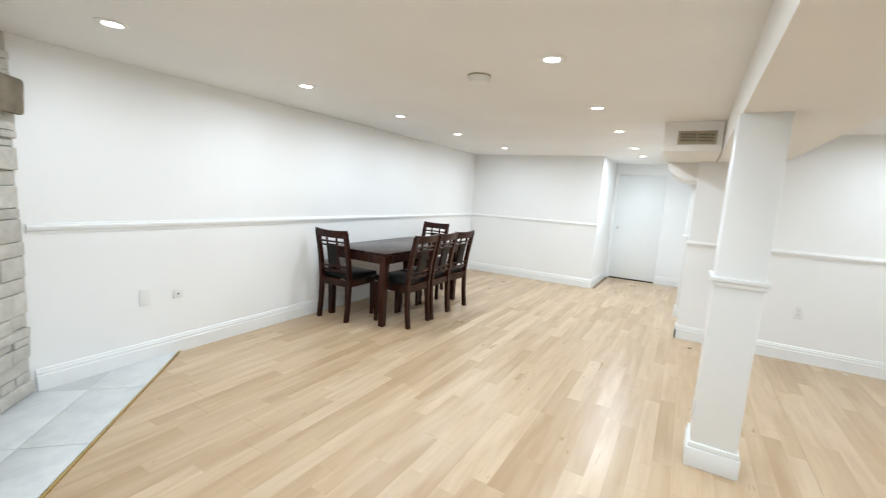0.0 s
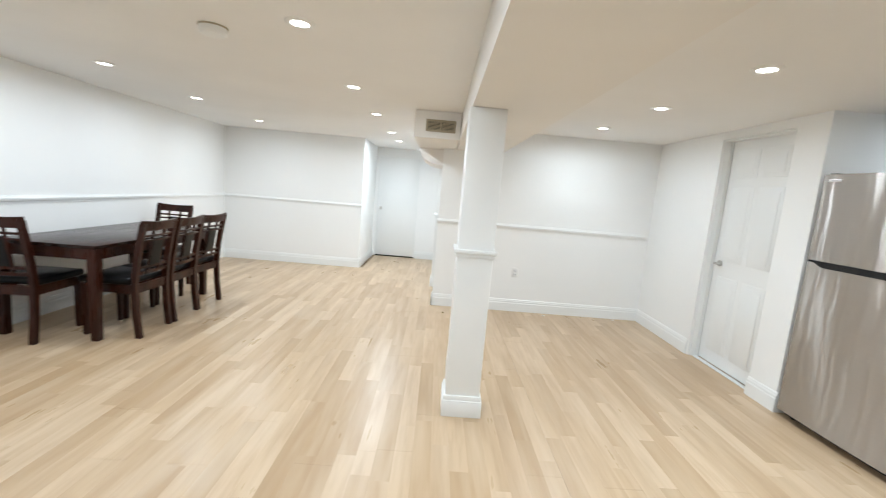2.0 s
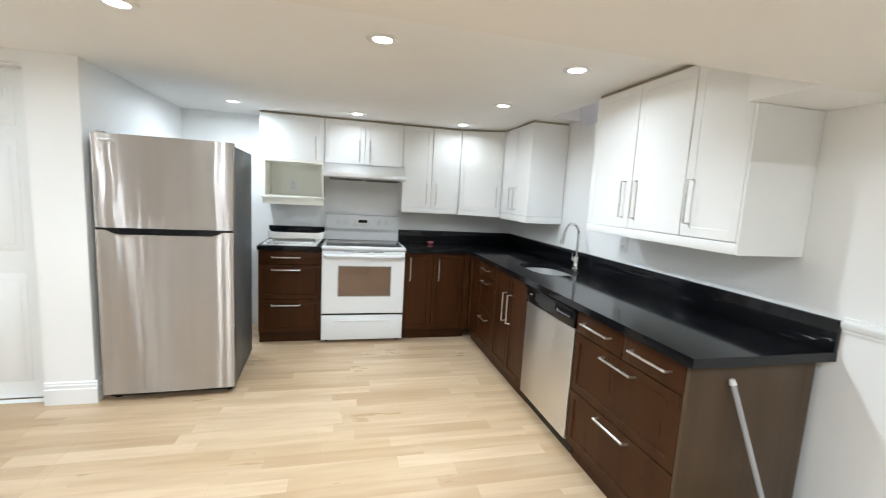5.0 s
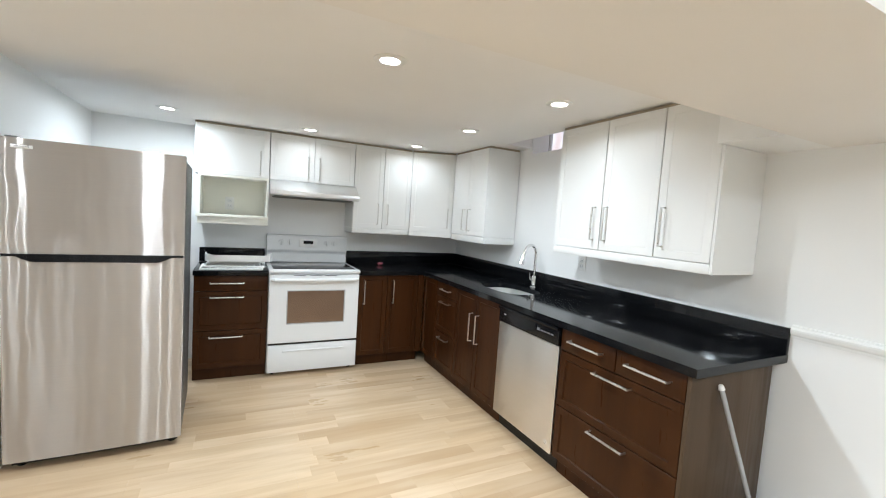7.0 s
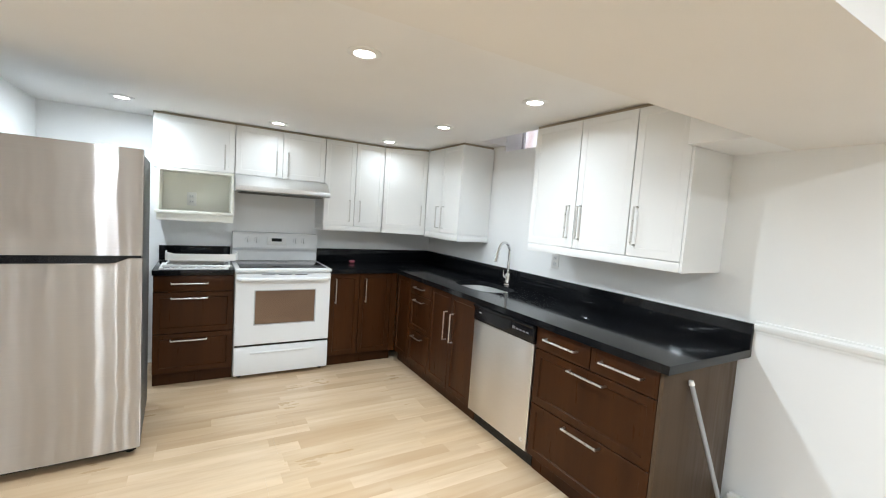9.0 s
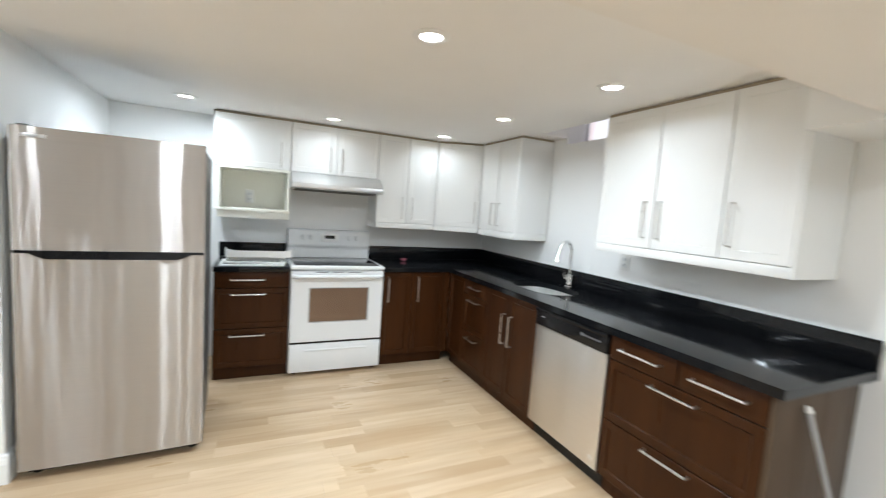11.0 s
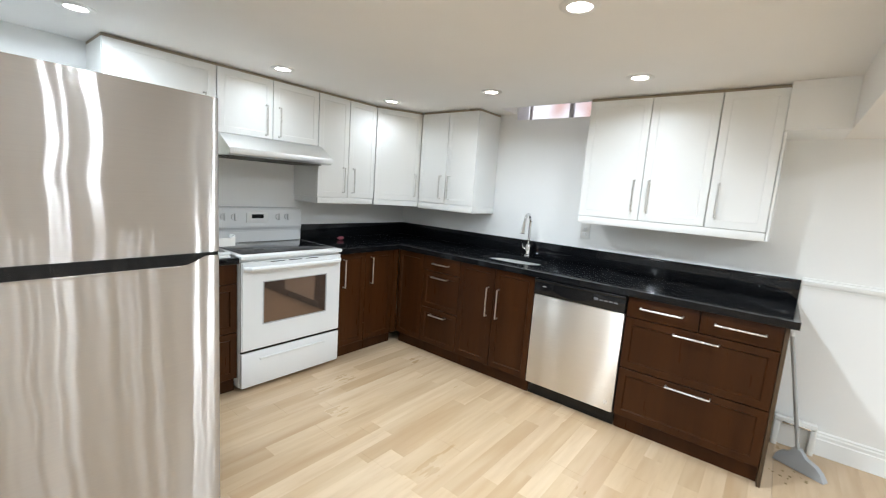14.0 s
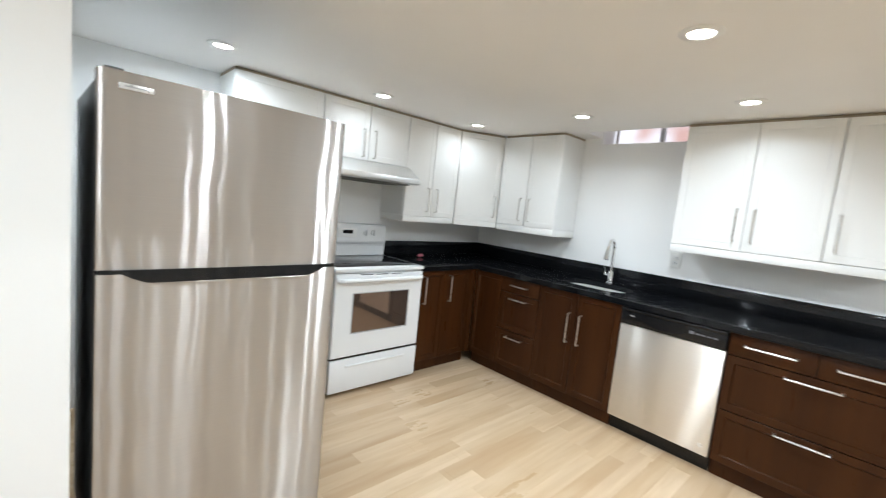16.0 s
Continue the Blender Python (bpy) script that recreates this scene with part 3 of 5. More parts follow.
def drawers(u0, u1, length=0.16, shift=0.0):
    m = (u0 + u1) / 2 + shift
    return [("flat", u0, u1, 0.735, 0.860, (m, 0.80, "h", length)), ("shaker", u0, u1, 0.415, 0.732, (m, 0.687, "h", length)), ("shaker", u0, u1, 0.105, 0.412, (m, 0.362, "h", length))]


def build_base():
    base_unit("E", XE, 1.858, 2.395, drawers(1.858, 2.395, 0.24, 0.033), DR3)
    base_unit("E", XE, 0.46, 1.088, [("shaker", 0.815, 1.088, 0.105, 0.860, (1.037, 0.705, "v", 0.22)), ("shaker", 0.50, 0.812, 0.105, 0.860, (0.757, 0.705, "v", 0.22))],
              "dark espresso wooden corner cabinet with two doors")
    solid("corner_filler", bx(3.8325, 3.8545, 0.4365, 0.498, 0.10, 0.862), ESPRESSO, "dark espresso filler post in the cabinet corner", "trim")
    base_unit("S", YS, 3.15, 3.532, drawers(3.15, 3.532), DR3)
    base_unit("S", YS, 3.535, 3.83, [("shaker", 3.535, 3.83, 0.105, 0.860, None)], "dark espresso wooden blind corner cabinet")
    base_unit("S", YS, 2.50, 3.147, [("shaker", 2.825, 3.147, 0.105, 0.860, (2.87, 0.60, "v", 0.22)), ("shaker", 2.50, 2.822, 0.105, 0.860, (2.778, 0.60, "v", 0.22))],
              "dark espresso wooden sink cabinet with two doors", top=0.66)
    base_unit("S", YS, 1.15, 1.885, [("flat", 1.508, 1.885, 0.735, 0.860, (1.697, 0.803, "h", 0.22)), ("flat", 1.15, 1.505, 0.735, 0.860, (1.325, 0.803, "h", 0.22)),
                                     ("shaker", 1.15, 1.885, 0.415, 0.732, (1.512, 0.695, "h", 0.22)), ("shaker", 1.15, 1.885, 0.105, 0.412, (1.512, 0.385, "h", 0.22))],
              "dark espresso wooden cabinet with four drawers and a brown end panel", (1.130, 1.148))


def build_uppers():
    upper_unit("E", UE, 1.862, 2.43, 1.675, UTOP, [(1.862, 2.43, 1.935, 1.80, 0.20)])
    upper_unit("E", UE, 1.112, 1.858, 1.675, UTOP, [(1.485, 1.858, 1.535, 1.80, 0.20), (1.112, 1.482, 1.438, 1.80, 0.20)])
    upper_unit("E", UE, 0.522, 1.108, 1.285, UTOP, [(0.815, 1.108, 0.865, 1.43, 0.20), (0.522, 0.812, 0.765, 1.43, 0.20)])
    upper_unit("S", US, 3.30, 3.93, 1.285, UTOP, [(3.615, 3.93, 3.665, 1.43, 0.20), (3.30, 3.612, 3.565, 1.43, 0.20)])
    upper_unit("S", US, 1.60, 2.37, 1.30, UTOP, [(1.975, 2.37, 2.02, 1.46, 0.20), (1.60, 1.972, 1.93, 1.46, 0.20)])
    upper_unit("S", US, 1.30, 1.597, 1.30, UTOP, [(1.30, 1.597, 1.552, 1.46, 0.20)], label="narrow white lacquered wall cabinet beside the beam")
    # corner unit with a slanting door
    t = thing("wall_cabinet", (4.2, 0.1, 1.285), "white lacquered corner wall cabinet with a slanting door", "cabinet", "kitchen wall cabinets")
    p0, p1 = Vector((4.11, 0.52)), Vector((3.932, 0.127))
    d = (p1 - p0).normalized()
    nrm = Vector((d.y, -d.x))
    if nrm.x > 0:
        nrm = -nrm
    q0, q1 = p0 - nrm * 0.021, p1 - nrm * 0.021
    part("body", prism(bmesh.new(), [tuple(q0), tuple(q1), (3.932, -0.218), (4.448, -0.218), (4.448, 0.52)], 1.285, UTOP), CABW, t)
    L = (p1 - p0).length
    b = bx(0.003, L - 0.003, 0.001, 0.02, 1.287, UTOP - 0.002)
    face = min(b.faces, key=lambda f: f.calc_center_median().y)
    bmesh.ops.inset_region(b, faces=[face], thickness=0.058, depth=0)
    bmesh.ops.inset_region(b, faces=[face], thickness=0.003, depth=0)
    bmesh.ops.translate(b, vec=(0, 0.004, 0), verts=face.verts[:])
    turn = Matrix(((d.x, -nrm.x, 0, p0.x), (d.y, -nrm.y, 0, p0.y), (0, 0, 1, 0), (0, 0, 0, 1)))
    bmesh.ops.transform(b, matrix=turn, verts=b.verts[:])
    door = part("door", b, CABW, t)
    h = p0 + d * (L - 0.045)
    b = tube(bmesh.new(), [(*(h - nrm * 0.002), 1.33), (*(h + nrm * 0.031), 1.33), (*(h + nrm * 0.031), 1.53), (*(h - nrm * 0.002), 1.53)], 0.0058, 8)
    part("handle", b, NICKEL, door, "brushed steel bar handle")
    # light rails under the wall cabinets, filler strips over them
    b = cb(bmesh.new(), "E", UE, 0.535, 1.106, 0.0, 0.02, 1.235, 1.283, 0.002)
    cb(b, "E", UE, 1.088, 1.107, 0.021, 0.33, 1.235, 1.283, 0.002)
    solid("light_rail", b, CABW, "white lacquered light rail under the wall cabinets", "trim")
    b = prism(bmesh.new(), [tuple(p0), tuple(p1), tuple(p1 - nrm * 0.02), tuple(p0 - nrm * 0.02)], 1.235, 1.283)
    solid("light_rail", b, CABW, "white lacquered light rail under the corner cabinet", "trim")
    b = cb(bmesh.new(), "S", US, 3.30, 3.925, 0.0, 0.02, 1.225, 1.283, 0.002)
    cb(b, "S", US, 3.30, 3.32, 0.021, 0.34, 1.225, 1.283, 0.002)
    solid("light_rail", b, CABW, "white lacquered light rail under the wall cabinets", "trim")
    b = cb(bmesh.new(), "S", US, 1.30, 2.37, 0.0, 0.02, 1.25, 1.298, 0.002)
    cb(b, "S", US, 1.30, 1.32, 0.021, 0.34, 1.25, 1.298, 0.002)
    solid("light_rail", b, CABW, "white lacquered light rail under the wall cabinets", "trim")
    part_end = bx(1.285, 1.298, -0.218, US + 0.001, 1.25, 1.848)
    solid("end_panel", part_end, CABW, "white lacquered end panel of the wall cabinets", "panel")
    strip = [("E", UE, 0.53, 2.43), ("S", US, 3.30, 3.92), ("S", US, 1.30, 2.37)]
    for w, f, u0, u1 in strip:
        solid("filler_strip", cb(bmesh.new(), w, f, u0, u1, 0.012, 0.33, UTOP + 0.001, CEILING - 0.004), TAN, "raw tan filler strip above the wall cabinets", "trim")
    b = prism(bmesh.new(), [tuple(p0 - nrm * 0.012), tuple(p1 - nrm * 0.012), tuple(p1 - nrm * 0.05), tuple(p0 - nrm * 0.05)], UTOP + 0.001, CEILING - 0.004)
    solid("filler_strip", b, TAN, "raw tan filler strip above the corner cabinet", "trim")


def build_open_shelf():
    t = thing("open_shelf_cabinet", (4.28, 2.13, 1.27), "cream open microwave shelf under a wall cabinet", "shelf")
    y0, y1 = 1.862, 2.40
    part("side", bx(4.10, 4.448, y0, y0 + 0.018, 1.325, 1.673), CREAM, t)
    part("side", bx(4.10, 4.448, y1 - 0.018, y1, 1.325, 1.673), CREAM, t)
    part("top", bx(4.10, 4.448, y0 + 0.018, y1 - 0.018, 1.655, 1.673), CREAM, t)
    part("back", bx(4.435, 4.446, y0 + 0.018, y1 - 0.018, 1.34, 1.655), CREAM, t)
    part("shelf", bx(4.075, 4.448, y0 - 0.002, y1 + 0.012, 1.318, 1.340, bevel=0.002), CREAM, t)
    part("rail", bx(4.09, 4.11, y0, y1, 1.262, 1.317, bevel=0.002), CREAM, t)
    part("rail", bx(4.112, 4.44, y1 - 0.018, y1, 1.262, 1.317), CREAM, t)


def counter_loop(n=40):
    """The sink's cut-out: a rounded D."""
    out = []
    cx, cy, a, b, e = 2.852, 0.115, 0.268, 0.178, 2.8
    for k in range(n):
        q = 2 * math.pi * k / n
        c, s = math.cos(q), math.sin(q)
        out.append((cx + a * math.copysign(abs(c) ** (2 / e), c), cy + b * math.copysign(abs(s) ** (2 / e), s)))
    return out


def build_counter():
    t = thing("countertop", (2.8, 0.1, 0.863), "polished black granite worktop with upstand, L-shaped", "countertop")
    outer = [(1.098, -0.217), (4.447, -0.217), (4.447, 1.086), (3.808, 1.086), (3.808, 0.463), (1.098, 0.463)]
    b = bmesh.new()
    loops = []
    for pts in (outer, counter_loop()):
        vs = [b.verts.new((x, y, 0.903)) for x, y in pts]
        loops += [b.edges.new((vs[i], vs[(i + 1) % len(vs)])) for i in range(len(vs))]
    bmesh.ops.triangle_fill(b, use_beauty=True, use_dissolve=False, edges=loops)
    ext = bmesh.ops.extrude_face_region(b, geom=b.faces[:])
    bmesh.ops.translate(b, vec=(0, 0, -0.038), verts=[v for v in ext["geom"] if isinstance(v, bmesh.types.BMVert)])
    part("slab", b, GRANITE, t)
    part("upstand", bx(1.098, 4.425, -0.217, -0.195, 0.904, 1.03, bevel=0.002), GRANITE, t)
    part("upstand", bx(4.426, 4.447, -0.217, 1.086, 0.904, 1.03, bevel=0.002), GRANITE, t)
    t = thing("countertop", (4.1, 2.12, 0.863), "short polished black granite worktop beside the stove", "countertop")
    part("slab", bx(3.808, 4.447, 1.858, 2.40, 0.865, 0.903, bevel=0.002), GRANITE, t)
    part("upstand", bx(4.426, 4.447, 1.858, 2.40, 0.904, 1.03, bevel=0.002), GRANITE, t)
    # undermount sink
    t = thing("sink", (2.865, 0.115, 0.70), "undermounted stainless steel sink in the worktop", "sink")
    b = bmesh.new()
    rim = counter_loop()
    c = Vector((2.852, 0.115))
    rings = []
    for f, z in ((1.045, 0.8645), (0.99, 0.8645), (0.975, 0.80), (0.94, 0.715), (0.85, 0.69), (0.15, 0.683), (0.1, 0.68)):
        rings.append([b.verts.new((*(c + (Vector(p) - c) * f), z)) for p in rim])
    for r, s in zip(rings, rings[1:]):
        for k in range(len(r)):
            b.faces.new((r[k], r[(k + 1) % len(r)], s[(k + 1) % len(r)], s[k]))
    b.faces.new(rings[-1])
    bowl = part("bowl", b, STEEL_SINK, t)
    part("drain", lathe(bmesh.new(), (2.865, 0.115, 0.684), [(0.05, 0), (0.05, 0.004), (0.035, 0.004), (0.03, -0.002)], 24), CHROME, t)


def build_faucet():
    x, y, z = 2.872, -0.138, 0.903
    t = thing("kitchen_faucet", (x, y, z), "chrome gooseneck pull-down kitchen faucet behind the sink", "faucet")
    part("base", lathe(bmesh.new(), (x, y, z), [(0.03, 0), (0.03, 0.006), (0.024, 0.012), (0.022, 0.09), (0.016, 0.10)], 24), CHROME, t)
    pts = [(x, y, z + 0.09), (x, y, z + 0.18), (x, y, z + 0.275)]
    dx, dy = -0.1, 0.99
    for k in range(1, 13):
        a = math.pi * k / 13
        o = 0.066 * (1 - math.cos(a))
        pts.append((x + dx * o, y + dy * o, z + 0.275 + 0.082 * math.sin(a)))
    e = 0.138
    pts.append((x + dx * e, y + dy * e, z + 0.27))
    part("spout", tube(bmesh.new(), pts, 0.0115, 14), CHROME, t)
    part("spray_head", tube(bmesh.new(), [(x + dx * e, y + dy * e, z + 0.28), (x + dx * (e + 0.006), y + dy * (e + 0.006), z + 0.245), (x + dx * (e + 0.016), y + dy * (e + 0.016), z + 0.20)], [0.0135, 0.016, 0.0185], 16), CHROME, t)
    part("lever", tube(bmesh.new(), [(x + 0.02, y, z + 0.06), (x + 0.045, y + 0.005, z + 0.066), (x + 0.055, y + 0.012, z + 0.12)], [0.012, 0.011, 0.006], 12), CHROME, t)


def build_stove():
    y0, y1, xf = 1.093, 1.853, 3.795
    t = thing("electric_stove", (4.1, 1.473, 0), "white freestanding electric range with a black glass cooktop", "stove")
    part("body", bx(xf + 0.032, 4.44, y0, y1, 0.03, 0.885, bevel=0.004), ENAMEL, t)
    for yy in (y0 + 0.05, y1 - 0.05):
        for xx in (3.87, 4.38):
            part("foot", lathe(bmesh.new(), (xx, yy, 0), [(0.016, 0), (0.016, 0.01), (0.01, 0.031)], 12), BLACKP, t)
    part("cooktop_rim", bx(xf - 0.005, 4.40, y0 - 0.003, y1 + 0.003, 0.886, 0.912, bevel=0.007), ENAMEL, t, "white enamel cooktop rim")
    glass = part("cooktop", bx(xf + 0.055, 4.335, y0 + 0.032, y1 - 0.032, 0.9125, 0.917, bevel=0.002), GLASSTOP, t, "black ceramic glass cooktop")
    # oven door
    b = bx(xf, xf + 0.03, y0 + 0.004, y1 - 0.004, 0.285, 0.872)
    face = min(b.faces, key=lambda f: f.calc_center_median().x)
    bmesh.ops.bevel(b, geom=list(face.edges), offset=0.006, segments=2, affect="EDGES")
    face = min(b.faces, key=lambda f: (round(f.calc_center_median().x, 5), -f.calc_area()))
    bmesh.ops.inset_region(b, faces=[face], thickness=0.114, depth=0)
    for v in face.verts:
        v.co.y = 1.226 if v.co.y < 1.47 else 1.704
        v.co.z = 0.452 if v.co.z < 0.6 else 0.732
    ext = bmesh.ops.extrude_face_region(b, geom=[face])
    bmesh.ops.translate(b, vec=(0.014, 0, 0), verts=[v for v in ext["geom"] if isinstance(v, bmesh.types.BMVert)])
    bmesh.ops.delete(b, geom=[face], context="FACES_ONLY")
    door = part("oven_door", b, ENAMEL, t, "white oven door")
    part("window", bx(xf + 0.004, xf + 0.012, 1.226, 1.704, 0.452, 0.732), OVENGLASS, door, "smoked brown oven glass")
    b = bmesh.new()
    for a0, a1, z0, z1 in ((1.219, 1.227, 0.446, 0.738), (1.703, 1.711, 0.446, 0.738), (1.227, 1.703, 0.731, 0.738), (1.227, 1.703, 0.446, 0.453)):
        box(b, xf - 0.002, xf + 0.006, a0, a1, z0, z1)
    part("window_trim", b, GREYP, door)
    b = bmesh.new()
    tube(b, [(xf - 0.004, y0 + 0.02, 0.832), (xf - 0.036, y0 + 0.045, 0.832), (xf - 0.042, 1.473, 0.832), (xf - 0.036, y1 - 0.045, 0.832), (xf - 0.004, y1 - 0.02, 0.832)], 0.0155, 14)
    part("handle", b, ENAMEL, door, "white door handle")
    for k in range(3):
        part("vent_slot", bx(xf - 0.0015, xf + 0.001, 1.30 + k * 0.13, 1.40 + k * 0.13, 0.862, 0.867), BLACKP, door)
    part("gap", bx(xf + 0.012, xf + 0.03, y0 + 0.006, y1 - 0.006, 0.268, 0.284), BLACKP, t)
    dr = part("storage_drawer", bx(xf, xf + 0.03, y0 + 0.004, y1 - 0.004, 0.032, 0.267, bevel=0.006), ENAMEL, t, "white storage drawer")
    part("grip", bx(xf - 0.010, xf + 0.001, 1.22, 1.73, 0.205, 0.222, bevel=0.004), ENAMEL, dr)
    # backguard
    b = bmesh.new()
    prof = [(4.345, 0.913), (4.355, 1.00), (4.335, 1.03), (4.350, 1.165), (4.365, 1.175), (4.437, 1.175), (4.437, 0.913)]
    lo = [b.verts.new((x, y0 + 0.005, z)) for x, z in prof]
    hi = [b.verts.new((x, y1 - 0.005, z)) for x, z in prof]
    b.faces.new(lo)
    b.faces.new(hi[::-1])
    for i in range(len(prof)):
        b.faces.new((lo[i], lo[(i + 1) % len(prof)], hi[(i + 1) % len(prof)], hi[i]))
    bmesh.ops.bevel(b, geom=b.edges[:], offset=0.005, segments=2, affect="EDGES")
    guard = part("backguard", b, ENAMEL, t, "white control panel")
    for yy in (1.72, 1.645, 1.30, 1.225):
        k = bmesh.new()
        tube(k, [(4.343, yy, 1.105), (4.333, yy, 1.105)], 0.026, 20)
        box(k, 4.318, 4.335, yy - 0.006, yy + 0.006, 1.08, 1.13, 0.003)
        part("knob", k, ENAMEL, guard, "white control knob")
    part("display", bx(4.332, 4.344, 1.43, 1.52, 1.095, 1.125), BLACKP, guard, "dark clock display")
    part("control_panel", bx(4.334, 4.345, 1.39, 1.56, 1.062, 1.138, bevel=0.002), WHITEP, guard, "white touch panel")


def build_hood():
    y0, y1 = 1.098, 1.858
    t = thing("range_hood", (4.2, 1.478, 1.5), "slim silver under-cabinet range hood over the stove", "range hood")
    prof = [(4.09, 1.672), (3.945, 1.580), (3.940, 1.548), (3.965, 1.533), (4.44, 1.540), (4.44, 1.672)]
    b = bmesh.new()
    lo = [b.verts.new((x, y0, z)) for x, z in prof]
    hi = [b.verts.new((x, y1, z)) for x, z in prof]
    b.faces.new(lo)
    b.faces.new(hi[::-1])
    for i in range(len(prof)):
        b.faces.new((lo[i], lo[(i + 1) % len(prof)], hi[(i + 1) % len(prof)], hi[i]))
    part("canopy", b, HOODM, t)
    part("lip", bx(3.930, 3.944, y0 - 0.002, y1 + 0.002, 1.541, 1.574, bevel=0.003), HOODM, t)
    for a0, a1 in ((1.14, 1.47), (1.485, 1.815)):
        f = part("filter", bx(4.02, 4.40, a0, a1, 1.526, 1.534), FILTER, t, "grey mesh grease filter")
        for k in range(9):
            part("filter_bar", bx(4.03 + k * 0.042, 4.036 + k * 0.042, a0 + 0.01, a1 - 0.01, 1.522, 1.526), FILTER, f)


def build_fridge():
    y0, y1, xf = 2.366, 3.124, 2.866
    t = thing("refrigerator", (3.25, 2.757, 0), "stainless steel top-freezer refrigerator with dark grey sides", "refrigerator")
    part("body", bx(xf + 0.085, 3.60, y0 + 0.004, y1 - 0.004, 0.035, 1.665, bevel=0.006), DARKGREY, t, "dark grey textured steel body")

    def slab(z0, z1, name, notch):
        b = bmesh.new()
        pts = []
        n = 60
        for k in range(n + 1):
            u = k / n * 2 - 1
            edge = 0.003 * max(0.0, (abs(u) - 0.97) / 0.03) ** 2
            pts.append((xf + 0.010 * u * u + edge, y0 + (y1 - y0) * k / n))
        poly = pts + [(xf + 0.078, y1), (xf + 0.078, y0)]
        prism(b, poly, z0, z1)
        return part(name, b, STEEL, t, "brushed stainless door")
    low = slab(0.055, 1.107, "fridge_door", True)
    top = slab(1.121, 1.68, "freezer_door", False)
    # black pocket handle between the doors
    b = bmesh.new()
    box(b, xf + 0.012, xf + 0.075, y0 + 0.004, y1 - 0.004, 1.1075, 1.1205)
    part("door_gap", b, BLACKP, t, "black gap between the doors")
    b = bmesh.new()
    poly = [(y0 + 0.03, 1.1215), (y1 - 0.03, 1.1215), (y1 - 0.05, 1.114), (y1 - 0.085, 1.095), (y1 - 0.115, 1.083), (y1 - 0.14, 1.080),
            (y0 + 0.14, 1.080), (y0 + 0.115, 1.083), (y0 + 0.085, 1.095), (y0 + 0.05, 1.114)]
    prof = [[b.verts.new((xx, yy, zz)) for yy, zz in poly] for xx in (xf - 0.004, xf + 0.03)]
    b.faces.new(prof[0])
    b.faces.new(prof[1][::-1])
    for i in range(10):
        b.faces.new((prof[0][i], prof[0][(i + 1) % 10], prof[1][(i + 1) % 10], prof[1][i]))
    part("pocket_handle", b, BLACKP, low, "black recessed pocket handle")
    part("handle_lip", bx(xf - 0.008, xf + 0.006, y0 + 0.13, y1 - 0.13, 1.0755, 1.081, bevel=0.002), STEEL, low)
    part("badge", bx(xf - 0.0005, xf + 0.018, y1 - 0.125, y1 - 0.045, 1.632, 1.648, bevel=0.001), LABEL, top, "small silver badge")
    b = bx(xf - 0.0012, xf, y1 - 0.112, y1 - 0.058, 1.638, 1.642)
    part("badge_print", b, GREYP, top)
    for yy in (y0 + 0.05, y1 - 0.05):
        part("foot", lathe(bmesh.new(), (xf + 0.10, yy, 0), [(0.02, 0), (0.02, 0.012), (0.012, 0.036)], 12), BLACKP, t)
        part("foot", lathe(bmesh.new(), (3.54, yy, 0), [(0.02, 0), (0.02, 0.012), (0.012, 0.036)], 12), BLACKP, t)
    part("kick_grille", bx(xf + 0.06, xf + 0.084, y0 + 0.02, y1 - 0.02, 0.02, 0.052), BLACKP, t)
    part("hinge_cover", bx(xf + 0.03, xf + 0.12, y1 - 0.06, y1 - 0.015, 1.681, 1.690, bevel=0.003), DARKGREY, t)
    # stands a little askew in its recess
    pivot = Matrix.Translation((xf, y0, 0))
    t.matrix_basis = pivot @ Matrix.Rotation(radians(2.2), 4, "Z") @ pivot.inverted() @ Matrix.Translation((3.25, 2.757, 0))


